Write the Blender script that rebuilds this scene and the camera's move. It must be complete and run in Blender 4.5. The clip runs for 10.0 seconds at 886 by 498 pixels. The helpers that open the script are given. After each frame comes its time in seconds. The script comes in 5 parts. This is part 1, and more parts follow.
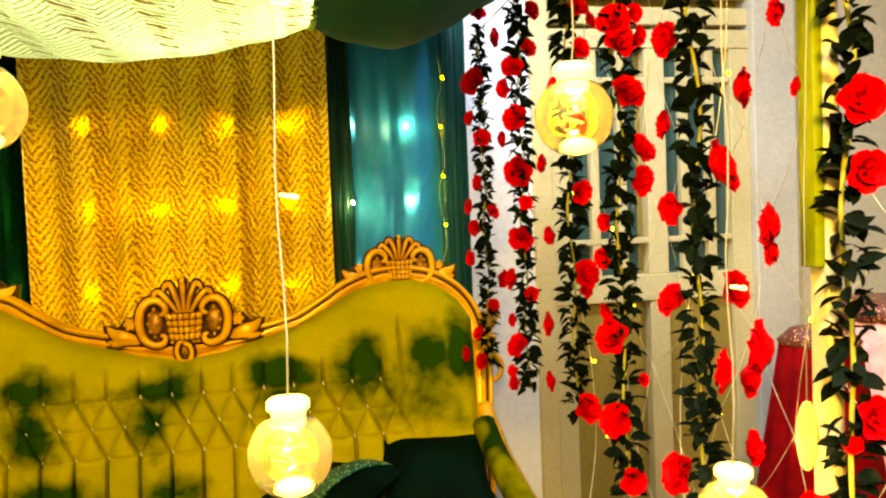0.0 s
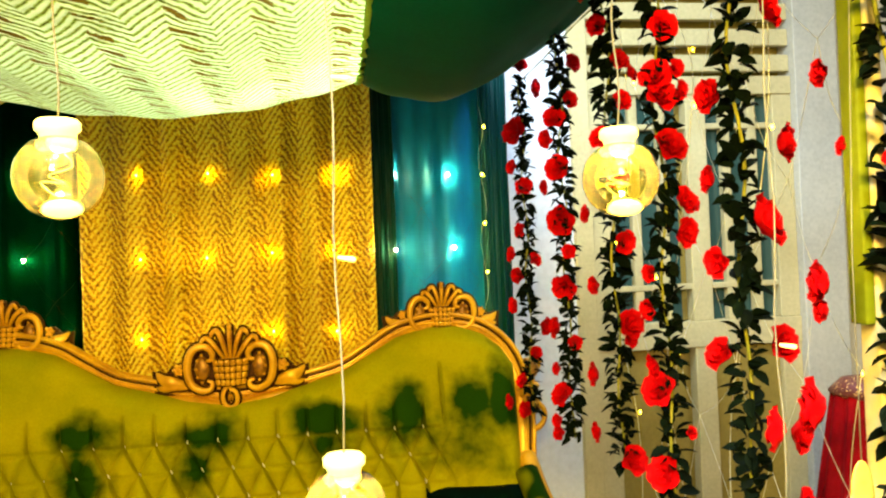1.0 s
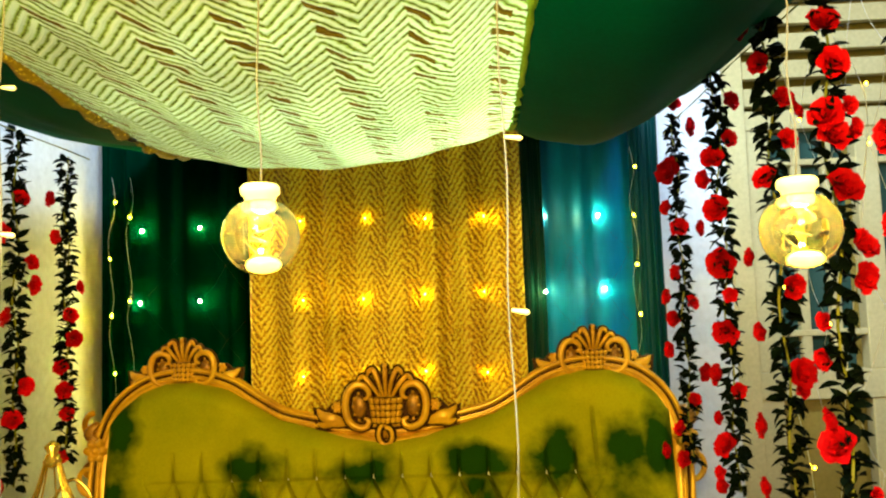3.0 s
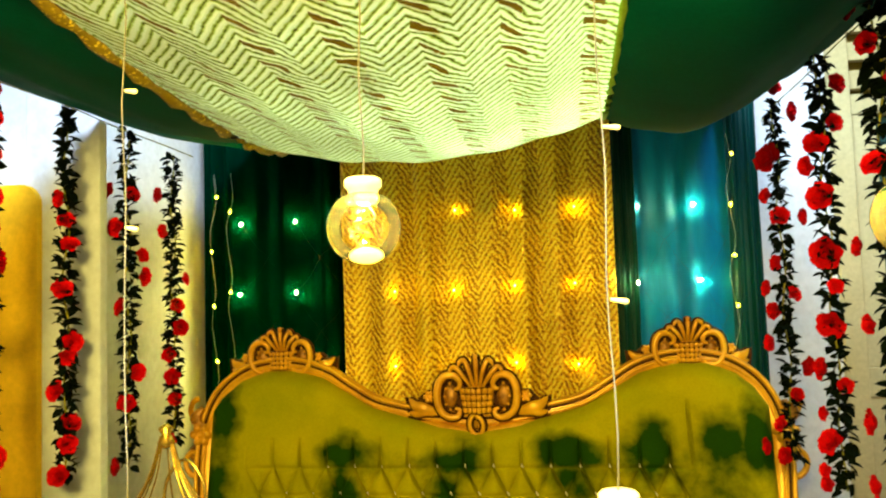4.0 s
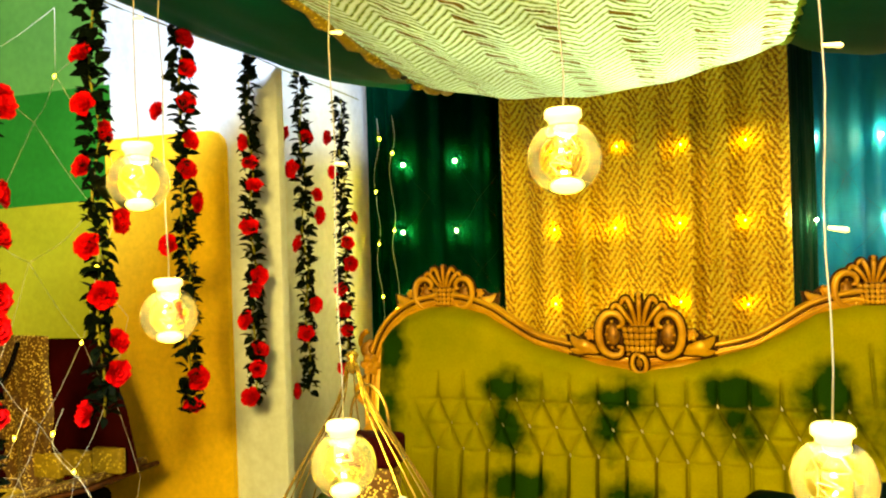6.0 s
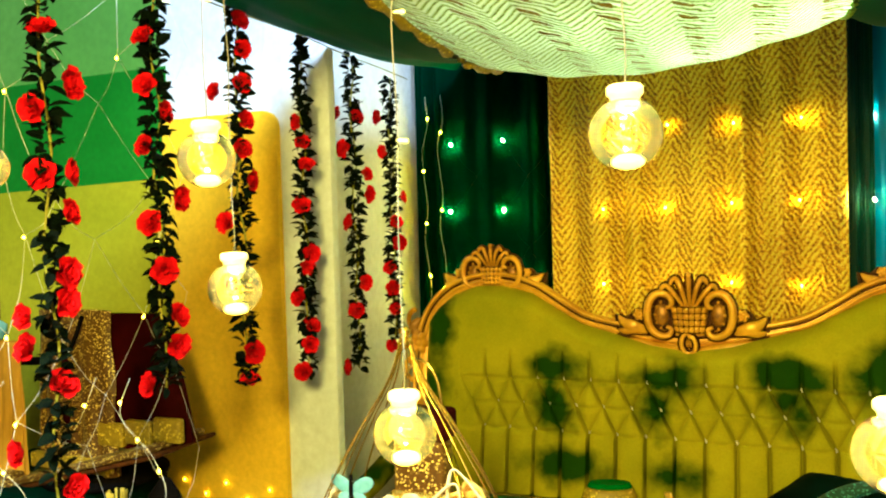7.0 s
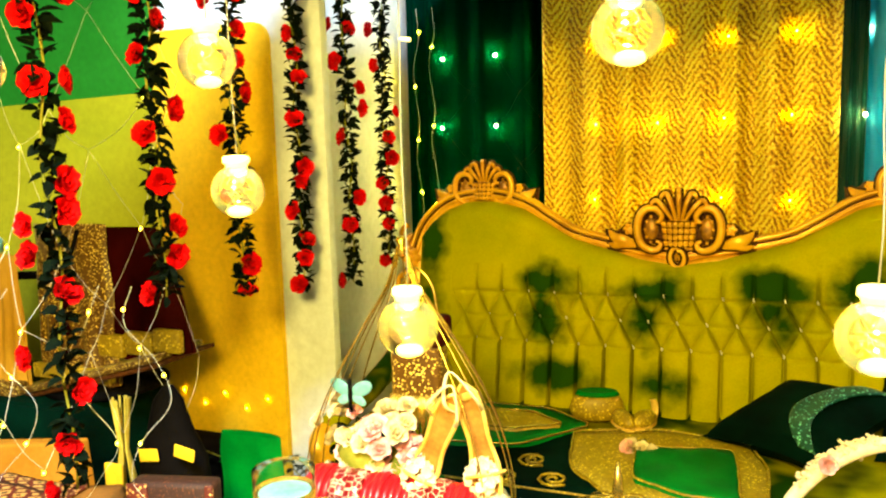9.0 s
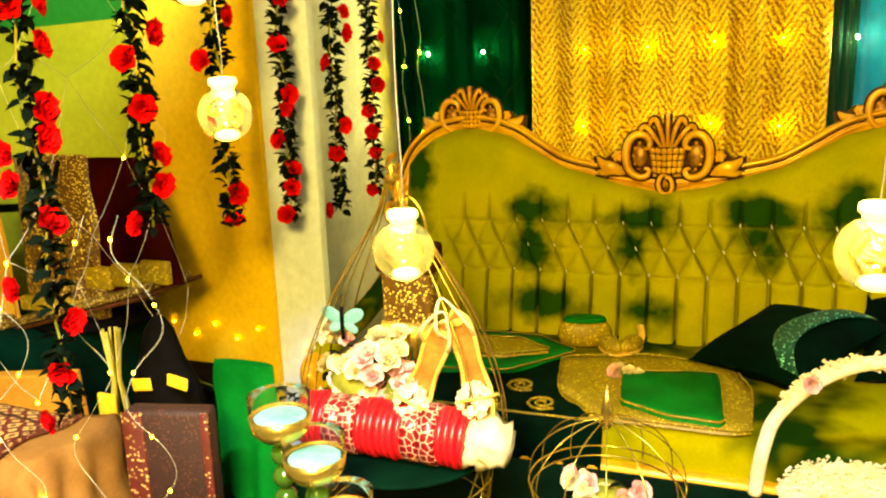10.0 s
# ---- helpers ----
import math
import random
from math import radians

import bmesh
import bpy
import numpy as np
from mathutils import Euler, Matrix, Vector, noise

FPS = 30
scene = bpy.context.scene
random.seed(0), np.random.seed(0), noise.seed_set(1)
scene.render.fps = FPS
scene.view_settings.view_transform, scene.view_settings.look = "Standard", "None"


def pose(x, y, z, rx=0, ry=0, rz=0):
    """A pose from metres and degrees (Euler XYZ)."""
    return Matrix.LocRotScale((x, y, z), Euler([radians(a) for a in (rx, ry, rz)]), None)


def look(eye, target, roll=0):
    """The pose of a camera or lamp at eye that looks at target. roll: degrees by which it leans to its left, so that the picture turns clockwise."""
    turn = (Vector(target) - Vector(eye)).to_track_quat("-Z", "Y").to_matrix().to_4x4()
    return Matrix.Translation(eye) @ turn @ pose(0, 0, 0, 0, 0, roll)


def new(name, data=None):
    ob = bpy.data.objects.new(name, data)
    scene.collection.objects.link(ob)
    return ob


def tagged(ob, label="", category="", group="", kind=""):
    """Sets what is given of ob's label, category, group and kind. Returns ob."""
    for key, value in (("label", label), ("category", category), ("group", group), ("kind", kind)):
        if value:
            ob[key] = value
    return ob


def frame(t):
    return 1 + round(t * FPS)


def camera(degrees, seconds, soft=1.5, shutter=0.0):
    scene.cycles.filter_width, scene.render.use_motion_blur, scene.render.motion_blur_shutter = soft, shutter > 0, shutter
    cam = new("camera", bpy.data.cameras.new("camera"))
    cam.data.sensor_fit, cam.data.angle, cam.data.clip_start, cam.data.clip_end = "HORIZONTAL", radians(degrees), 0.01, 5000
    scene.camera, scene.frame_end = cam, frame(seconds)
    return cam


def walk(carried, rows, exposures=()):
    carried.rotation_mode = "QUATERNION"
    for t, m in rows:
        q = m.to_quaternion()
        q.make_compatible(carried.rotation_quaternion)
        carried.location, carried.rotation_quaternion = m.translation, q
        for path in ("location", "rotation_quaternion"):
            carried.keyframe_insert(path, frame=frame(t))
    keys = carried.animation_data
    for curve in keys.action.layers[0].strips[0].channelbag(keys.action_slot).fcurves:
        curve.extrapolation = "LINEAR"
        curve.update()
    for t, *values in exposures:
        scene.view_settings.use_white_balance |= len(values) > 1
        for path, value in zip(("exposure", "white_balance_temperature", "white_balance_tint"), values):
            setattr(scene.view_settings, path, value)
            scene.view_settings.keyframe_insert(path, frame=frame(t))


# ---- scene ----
cam = camera(59.1, 10.0, soft=2.2)
PATH = [
    (0, (0.325, -2.501, 1.314), (0.702, -0.538, 1.236), -2.2),
    (0.5, (0.328, -2.503, 1.323), (0.649, -0.529, 1.31), -2.4),
    (1, (0.314, -2.517, 1.327), (0.596, -0.537, 1.363), -2.3),
    (1.5, (0.312, -2.518, 1.33), (0.512, -0.53, 1.428), -1.9),
    (2, (0.303, -2.525, 1.335), (0.43, -0.533, 1.463), -2.1),
    (2.5, (0.295, -2.529, 1.338), (0.33, -0.534, 1.485), -2.1),
    (4, (0.285, -2.546, 1.336), (-0.017, -0.574, 1.471), -1.9),
    (4.5, (0.266, -2.548, 1.333), (-0.121, -0.589, 1.441), -1.8),
    (5, (0.254, -2.554, 1.334), (-0.24, -0.617, 1.398), -1.8),
    (5.5, (0.254, -2.566, 1.33), (-0.35, -0.66, 1.356), -1.9),
    (6, (0.248, -2.568, 1.329), (-0.424, -0.685, 1.324), -1.8),
    (7.5, (0.235, -2.596, 1.321), (-0.569, -0.766, 1.246), -1.5),
    (8, (0.229, -2.598, 1.317), (-0.58, -0.772, 1.208), -1.6),
    (8.5, (0.228, -2.602, 1.312), (-0.551, -0.768, 1.138), -1.6),
    (9, (0.235, -2.609, 1.305), (-0.515, -0.772, 1.054), -1.6),
    (9.5, (0.232, -2.611, 1.298), (-0.501, -0.78, 0.969), -1.8),
    (10, (0.222, -2.605, 1.295), (-0.486, -0.783, 0.871), -2.0),
]
walk(cam, [(t, look(eye, target, roll)) for t, eye, target, roll in PATH], 
     [(0.0, 0.12, 7700, 22), (0.5, 0.05, 7300, 17), (1.0, 0.03, 6600, 11), (2.5, -0.28, 6400, 8), (4.0, -0.22, 6500, 8), (5.0, -0.1, 6650, 11),
      (6.0, 0.0, 6750, 11), (7.5, 0.0, 5650, -3), (8.5, 0.22, 6100, 1), (9.0, 0.30, 6600, 6), (10.0, 0.24, 6850, 8)])

# ---- light ----
world = bpy.data.worlds.new("world")
scene.world = world
world.use_nodes = True
world.node_tree.nodes["Background"].inputs[0].default_value = (0.35, 0.6, 0.4, 1)
world.node_tree.nodes["Background"].inputs[1].default_value = 0.05


def lamp(name, kind, energy, colour, m, size=0.1, size_y=None):
    data = bpy.data.lights.new(name, kind)
    data.energy, data.color = energy, colour
    if kind == "AREA":
        data.shape, data.size, data.size_y = "RECTANGLE", size, size_y or size
    else:
        data.shadow_soft_size = size
    ob = new(name, data)
    ob.matrix_world = m
    return ob


GLOBES = [(0.134, -1.96, 1.434), (0.317, -1.966, 1.197), (0.533, -1.95, 1.424), (-0.285, -1.95, 1.440),
          (-0.297, -1.897, 1.305), (-0.072, -1.95, 1.178), (0.655, -1.95, 1.112), (-0.612, -1.95, 1.451)]
WARM = (1.0, 0.72, 0.22)
for gx, gy, gz in GLOBES:
    lamp("globe_glow", "POINT", 3.0, WARM, pose(gx, gy, gz - 0.0235), 0.003)
# Unseen warm lamp added behind the view to light the stage.
lamp("warm_key", "AREA", 102, (1.0, 0.72, 0.14), look((0.15, -3.2, 1.8), (0.0, 0.0, 1.05)), 0.34, 0.34)
lamp("cool_area_light", "AREA", 100, (0.66, 0.84, 1.0), pose(0.66, -0.85, 2.86), 1.5, 0.1)
lamp("cool_area_light", "AREA", 82, (0.58, 0.77, 1.0), pose(0.31, -0.95, 2.05, 0, 0, 90), 0.8, 0.06)
# Unseen lamp added to brighten the left wall.
lamp("cool_area_light", "AREA", 175, (0.80, 0.91, 1.0), look((0.1, -3.3, 2.7), (-1.1, -0.7, 0.9)), 0.9, 0.08)

# ---- materials ----


def nodes_of(name):
    m = bpy.data.materials.new(name)
    m.use_nodes = True
    t = m.node_tree
    return m, t, t.nodes, t.links, t.nodes["Principled BSDF"]


def link_noise(t, scale, detail=4, kind="Object", rough=0.6, stretch=None):
    tc = t.nodes.new("ShaderNodeTexCoord")
    n = t.nodes.new("ShaderNodeTexNoise")
    n.inputs["Scale"].default_value, n.inputs["Detail"].default_value, n.inputs["Roughness"].default_value = scale, detail, rough
    if stretch:
        mp = t.nodes.new("ShaderNodeMapping")
        mp.inputs["Scale"].default_value = stretch
        t.links.new(tc.outputs[kind], mp.inputs[0])
        t.links.new(mp.outputs[0], n.inputs["Vector"])
    else:
        t.links.new(tc.outputs[kind], n.inputs["Vector"])
    return n.outputs["Fac"]


def ramp(t, fac, stops):
    r = t.nodes.new("ShaderNodeValToRGB")
    els = r.color_ramp.elements
    els[0].position, els[0].color = stops[0][0], (*stops[0][1], 1)
    els[1].position, els[1].color = stops[-1][0], (*stops[-1][1], 1)
    for p, c in stops[1:-1]:
        els.new(p).color = (*c, 1)
    t.links.new(fac, r.inputs[0])
    return r.outputs[0]


def mul(t, a, b):
    n = t.nodes.new("ShaderNodeMix")
    n.data_type, n.blend_type = "RGBA", "MULTIPLY"
    n.inputs[0].default_value = 1
    t.links.new(a, n.inputs[6])
    t.links.new(b, n.inputs[7])
    return n.outputs[2]


def math_node(t, op, a, b=None, c=None):
    n = t.nodes.new("ShaderNodeMath")
    n.operation = op
    for i, v in enumerate((a, b, c)):
        if v is None:
            continue
        if isinstance(v, (int, float)):
            n.inputs[i].default_value = v
        else:
            t.links.new(v, n.inputs[i])
    return n.outputs[0]


def add_bump(t, bsdf, height, strength, distance=0.002):
    b = t.nodes.new("ShaderNodeBump")
    b.inputs["Strength"].default_value, b.inputs["Distance"].default_value = strength, distance
    t.links.new(height, b.inputs["Height"])
    t.links.new(b.outputs[0], bsdf.inputs["Normal"])


def surface(name, dark, light, rough=0.6, metal=0.0, scale=6.0, fine=90.0, bump=0.3, sheen=0.0, vary=0.0, stretch=None, coat=0.0, spec=None, edge=(0.3, 0.7)):
    """A plain surface: two tones in broad patches, fine grain and relief."""
    m, t, n, l, b = nodes_of(name)
    broad = ramp(t, link_noise(t, scale, 3, stretch=stretch), [(edge[0], dark), (edge[1], light)])
    grain = ramp(t, link_noise(t, fine, 5, stretch=stretch), [(0.25, (0.78, 0.78, 0.78)), (0.75, (1, 1, 1))])
    col = mul(t, broad, grain)
    if vary:
        oi = n.new("ShaderNodeObjectInfo")
        col = mul(t, col, ramp(t, oi.outputs["Random"], [(0.0, (1 - vary, 1 - vary, 1 - vary)), (1.0, (1, 1, 1))]))
    l.new(col, b.inputs["Base Color"])
    b.inputs["Roughness"].default_value, b.inputs["Metallic"].default_value = rough, metal
    b.inputs["Specular IOR Level"].default_value = spec if spec is not None else (0.12 if rough >= 0.5 and not metal else 0.5)
    b.inputs["Sheen Weight"].default_value = sheen * 0.12
    b.inputs["Sheen Tint"].default_value = (*light, 1)
    b.inputs["Coat Weight"].default_value = coat
    if bump:
        add_bump(t, b, link_noise(t, fine, 5, stretch=stretch), bump)
    return m


def glowing(name, colour, strength):
    m, t, n, l, b = nodes_of(name)
    b.inputs["Base Color"].default_value = (*colour, 1)
    b.inputs["Emission Color"].default_value = (*colour, 1)
    b.inputs["Emission Strength"].default_value = strength
    return m


def herringbone(name, low, mid, high, period, pitch, slope, rough, metal, through_light=0.0, breaks=0.35, bump=0.6, stops=(0.2, 0.45, 0.72), waver=0.3, slots=None, legs=0.16):
    """Woven chevron cloth on the sheet's own measure in metres."""
    m, t, n, l, b = nodes_of(name)
    uv = n.new("ShaderNodeUVMap")
    sep = n.new("ShaderNodeSeparateXYZ")
    l.new(uv.outputs[0], sep.inputs[0])
    wob = n.new("ShaderNodeTexNoise")
    wob.inputs["Scale"].default_value, wob.inputs["Detail"].default_value = 14, 3
    l.new(uv.outputs[0], wob.inputs["Vector"])
    u = math_node(t, "ADD", sep.outputs[0], math_node(t, "MULTIPLY", wob.outputs["Fac"], period * waver))
    zig = math_node(t, "PINGPONG", u, period / 2)
    v = math_node(t, "ADD", sep.outputs[1], math_node(t, "MULTIPLY", zig, slope))
    v = math_node(t, "ADD", v, math_node(t, "MULTIPLY", wob.outputs["Fac"], pitch * 0.9))
    row = math_node(t, "PINGPONG", v, pitch / 2)
    row = math_node(t, "DIVIDE", row, pitch / 2)
    fine = n.new("ShaderNodeTexNoise")
    fine.inputs["Scale"].default_value, fine.inputs["Detail"].default_value = 120, 5
    l.new(uv.outputs[0], fine.inputs["Vector"])
    big = n.new("ShaderNodeTexNoise")
    big.inputs["Scale"].default_value, big.inputs["Detail"].default_value = 3.0, 3
    l.new(uv.outputs[0], big.inputs["Vector"])
    val = math_node(t, "ADD", math_node(t, "MULTIPLY", row, 1 - breaks), math_node(t, "MULTIPLY", math_node(t, "MULTIPLY_ADD", fine.outputs["Fac"], 2.6, -0.8), breaks))
    leg = math_node(t, "GREATER_THAN", math_node(t, "PINGPONG", math_node(t, "ADD", u, period / 4), period / 2), period / 4)
    val = math_node(t, "SUBTRACT", val, math_node(t, "MULTIPLY", leg, legs))
    col = ramp(t, val, [(stops[0], low), (stops[1], mid), (stops[2], high)])
    col = mul(t, col, ramp(t, big.outputs["Fac"], [(0.3, (0.7, 0.68, 0.62)), (0.7, (1, 1, 1))]))
    if slots:
        gap = math_node(t, "LESS_THAN", math_node(t, "PINGPONG", v, pitch * 1.5), pitch * 0.42)
        edge = math_node(t, "GREATER_THAN", math_node(t, "PINGPONG", math_node(t, "ADD", u, period * 0.36), period / 2), period * 0.37)
        patchy = math_node(t, "GREATER_THAN", math_node(t, "ADD", big.outputs["Fac"], math_node(t, "MULTIPLY", fine.outputs["Fac"], 0.3)), 0.56)
        mix = n.new("ShaderNodeMix")
        mix.data_type = "RGBA"
        l.new(math_node(t, "MULTIPLY", math_node(t, "MULTIPLY", gap, edge), patchy), mix.inputs[0])
        l.new(col, mix.inputs[6])
        mix.inputs[7].default_value = (*slots, 1)
        col = mix.outputs[2]
    l.new(col, b.inputs["Base Color"])
    b.inputs["Roughness"].default_value, b.inputs["Metallic"].default_value = rough, metal
    add_bump(t, b, val, bump, 0.004)
    if through_light:
        tr = n.new("ShaderNodeBsdfTranslucent")
        l.new(col, tr.inputs[0])
        mix = n.new("ShaderNodeMixShader")
        mix.inputs[0].default_value = through_light
        l.new(b.outputs[0], mix.inputs[1])
        l.new(tr.outputs[0], mix.inputs[2])
        l.new(mix.outputs[0], n["Material Output"].inputs[0])
    return m


def globe_glass():
    m, t, n, l, b = nodes_of("globe_glass")
    clear = n.new("ShaderNodeBsdfTransparent")
    # The amber tint stands in for the yellow glow inside the clear glass.
    clear.inputs[0].default_value = (1.0, 0.84, 0.25, 1)
    milk = n.new("ShaderNodeBsdfTranslucent")
    milk.inputs[0].default_value = (1, 0.85, 0.35, 1)
    gloss = n.new("ShaderNodeBsdfGlossy")
    gloss.inputs["Roughness"].default_value = 0.03
    a, c = n.new("ShaderNodeMixShader"), n.new("ShaderNodeMixShader")
    a.inputs[0].default_value = 0.02
    fr = n.new("ShaderNodeFresnel")
    fr.inputs[0].default_value = 1.5
    l.new(clear.outputs[0], a.inputs[1])
    l.new(milk.outputs[0], a.inputs[2])
    l.new(fr.outputs[0], c.inputs[0])
    l.new(a.outputs[0], c.inputs[1])
    l.new(gloss.outputs[0], c.inputs[2])
    l.new(c.outputs[0], n["Material Output"].inputs[0])
    return m


def pane_glass():
    m, t, n, l, b = nodes_of("pane_glass")
    b.inputs["Base Color"].default_value = (0.03, 0.07, 0.06, 1)
    b.inputs["Roughness"].default_value = 0.08
    return m


GOLD_CLOTH = herringbone("gold_chevron_cloth", (0.27, 0.11, 0.0), (0.86, 0.46, 0.004), (1.0, 0.84, 0.06), 0.115, 0.031, 1.5, 0.42, 0.3, 0.0, 0.58, 1.0, (0.20, 0.42, 0.64), 0.36, None, 0.10)
# The gold chevron cloth again, paled by backlight painted into its colour.
BACKLIT_CLOTH = herringbone("backlit_chevron_cloth", (0.10, 0.10, 0.004), (0.55, 0.66, 0.12), (0.94, 0.98, 0.70), 0.115, 0.021, 1.25, 0.65, 0.0, 0.36, 0.26, 1.0, (0.10, 0.32, 0.54), 0.28, (0.24, 0.15, 0.004), 0.04)
GREEN_DRAPE = surface("green_satin", (0.0, 0.0015, 0.0012), (0.0, 0.026, 0.013), 0.6, 0, 2, 60, 0.1, 0.0, spec=0.0, stretch=(1, 1, 0.3))
TEAL_DRAPE = surface("teal_satin", (0.0, 0.012, 0.016), (0.0, 0.06, 0.055), 0.5, 0, 3, 60, 0.1, 0.0, spec=0.12, stretch=(1, 1, 0.2))
# Blue light on green satin, painted into the cloth's colour.
BLUE_LIT_DRAPE = surface("blue_lit_satin", (0.0, 0.08, 0.34), (0.0, 0.21, 0.58), 0.5, 0, 3, 60, 0.1, 0.0, spec=0.15, stretch=(1, 1, 0.2))
GREEN_CANOPY = surface("green_canopy_cloth", (0.0, 0.062, 0.040), (0.0, 0.112, 0.068), 0.7, 0, 2, 120, 0.1, 0.0, spec=0.02)
GOLD_WOOD = surface("gilded_wood", (0.6, 0.26, 0.006), (0.95, 0.5, 0.015), 0.36, 0.25, 9, 60, 0.25, coat=0.2)
DARK_GILT = surface("dark_gilt", (0.14, 0.045, 0.003), (0.6, 0.27, 0.015), 0.4, 0.3, 40, 120, 0.4)
# Dark brown: shade painted into the carving, also rail lines, tray and net wire.
DARK_BROWN = surface("dark_brown", (0.02, 0.006, 0.001), (0.10, 0.03, 0.003), 0.6, 0, 60, 140, 0.4)
LIME_EDGE = surface("lime_thread", (0.22, 0.42, 0.02), (0.45, 0.7, 0.06), 0.7, 0, 20, 120, 0.3)
# Broad dark-green patches stand in for shadows cast on the velvet.
OLIVE_VELVET = surface("olive_velvet", (0.006, 0.03, 0.0), (0.375, 0.33, 0.001), 0.75, 0, 2.8, 160, 0.06, 0.0, spec=0.04, edge=(0.40, 0.55))


def shadowed_velvet(name, dark, light, patches):
    """Velvet with shadows painted into its colour as soft patches (x, z, half width, half height)."""
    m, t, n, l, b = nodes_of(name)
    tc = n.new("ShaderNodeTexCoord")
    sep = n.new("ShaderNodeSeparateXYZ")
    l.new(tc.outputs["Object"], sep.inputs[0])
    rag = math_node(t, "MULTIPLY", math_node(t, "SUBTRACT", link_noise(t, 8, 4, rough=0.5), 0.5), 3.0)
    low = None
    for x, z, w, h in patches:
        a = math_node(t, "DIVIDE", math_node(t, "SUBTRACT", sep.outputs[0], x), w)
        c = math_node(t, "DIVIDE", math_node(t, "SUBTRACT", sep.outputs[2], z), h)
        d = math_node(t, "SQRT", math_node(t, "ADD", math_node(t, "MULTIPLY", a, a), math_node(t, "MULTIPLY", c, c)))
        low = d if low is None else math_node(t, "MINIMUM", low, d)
    shaded = ramp(t, math_node(t, "MULTIPLY", math_node(t, "ADD", low, rag), 0.5), [(0.22, dark), (0.66, light)])
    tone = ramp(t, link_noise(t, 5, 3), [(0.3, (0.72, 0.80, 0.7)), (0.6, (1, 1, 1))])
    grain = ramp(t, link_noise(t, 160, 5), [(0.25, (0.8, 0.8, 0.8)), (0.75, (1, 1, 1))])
    l.new(mul(t, mul(t, shaded, tone), grain), b.inputs["Base Color"])
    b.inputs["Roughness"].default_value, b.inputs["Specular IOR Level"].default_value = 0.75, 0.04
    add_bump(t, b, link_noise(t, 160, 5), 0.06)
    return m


# Where the painted shadows lie on the backrest.
SHADOWS = [(-0.404, 0.867, 0.08, 0.065), (-0.06, 0.856, 0.13, 0.06), (0.272, 0.87, 0.12, 0.065), (0.51, 0.905, 0.10, 0.09), (0.68, 0.90, 0.10, 0.09),
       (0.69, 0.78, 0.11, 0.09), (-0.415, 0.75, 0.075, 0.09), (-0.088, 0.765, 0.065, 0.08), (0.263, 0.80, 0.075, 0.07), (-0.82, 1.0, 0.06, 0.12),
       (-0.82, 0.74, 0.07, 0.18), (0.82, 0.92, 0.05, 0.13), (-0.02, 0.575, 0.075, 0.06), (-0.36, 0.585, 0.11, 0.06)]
BACK_VELVET = shadowed_velvet("shadowed_olive_velvet", (0.012, 0.05, 0.0), (0.40, 0.35, 0.002), SHADOWS)
CORD = surface("pale_cord", (0.16, 0.15, 0.12), (0.25, 0.24, 0.19), 0.5, 0, 10, 60, 0)
PEARL = surface("pearl_button", (0.75, 0.7, 0.5), (0.95, 0.9, 0.75), 0.2, 0.1, 10, 50, 0)
ROSE_RED = surface("red_rose_cloth", (0.5, 0.0, 0.002), (0.78, 0.003, 0.007), 0.7, 0, 30, 150, 0.2, 0.0, 0.3, spec=0.05)
LEAF_GREEN = surface("dark_leaf", (0.001, 0.003, 0.002), (0.003, 0.009, 0.004), 0.7, 0, 30, 150, 0.2, 0, 0.4, spec=0.04)
STEM_GREEN = surface("stem", (0.10, 0.12, 0.01), (0.35, 0.32, 0.04), 0.6, 0, 20, 90, 0.1)
WHITE_PLASTIC = surface("white_plastic_wire", (0.7, 0.7, 0.6), (0.9, 0.9, 0.8), 0.4, 0, 10, 60, 0)
WALL_WHITE = surface("white_plaster", (0.66, 0.74, 0.90), (0.73, 0.80, 0.94), 0.75, 0, 1.5, 40, 0.15)
# Green lamp light on this stretch of white wall, painted into the plaster.
WALL_GREEN_LIT = surface("green_lit_plaster", (0.08, 0.26, 0.04), (0.14, 0.34, 0.07), 0.75, 0, 1.5, 40, 0.15)
WALL_CREAM = surface("cream_plaster", (0.42, 0.38, 0.27), (0.54, 0.5, 0.38), 0.75, 0, 1.5, 40, 0.15)
RETURN_WHITE = surface("return_plaster", (0.64, 0.67, 0.73), (0.72, 0.75, 0.80), 0.75, 0, 1.5, 40, 0.15)
# Lamp light on the white wall as flat colours; yellow also on ribbon, tags.
WARM_YELLOW = surface("warm_yellow", (0.82, 0.5, 0.02), (0.95, 0.62, 0.03), 0.7, 0, 1.2, 60, 0.1)
OLIVE_LIGHT = surface("olive_wall_light", (0.26, 0.29, 0.008), (0.42, 0.40, 0.015), 0.75, 0, 1.2, 60, 0.1)
GREEN_LIGHT = surface("green_wall_light", (0.008, 0.13, 0.008), (0.018, 0.2, 0.018), 0.7, 0, 1.5, 60, 0.1)
# Tone of the unseen walls and ceiling, darkened to cut bounced light.
BOUNCE_DARK = surface("bounce_cutting_plaster", (0.10, 0.08, 0.05), (0.16, 0.12, 0.07), 0.8, 0, 1.5, 40, 0.15)
FRAME_PAINT = surface("pale_frame_paint", (0.42, 0.41, 0.36), (0.52, 0.50, 0.42), 0.5, 0, 2.5, 70, 0.15)
DOOR_PAINT = surface("cream_door_paint", (0.48, 0.40, 0.19), (0.60, 0.52, 0.28), 0.5, 0, 2.5, 70, 0.15)
PANEL_PAINT = surface("tan_door_panel", (0.25, 0.18, 0.035), (0.34, 0.25, 0.06), 0.5, 0, 2.5, 70, 0.15)
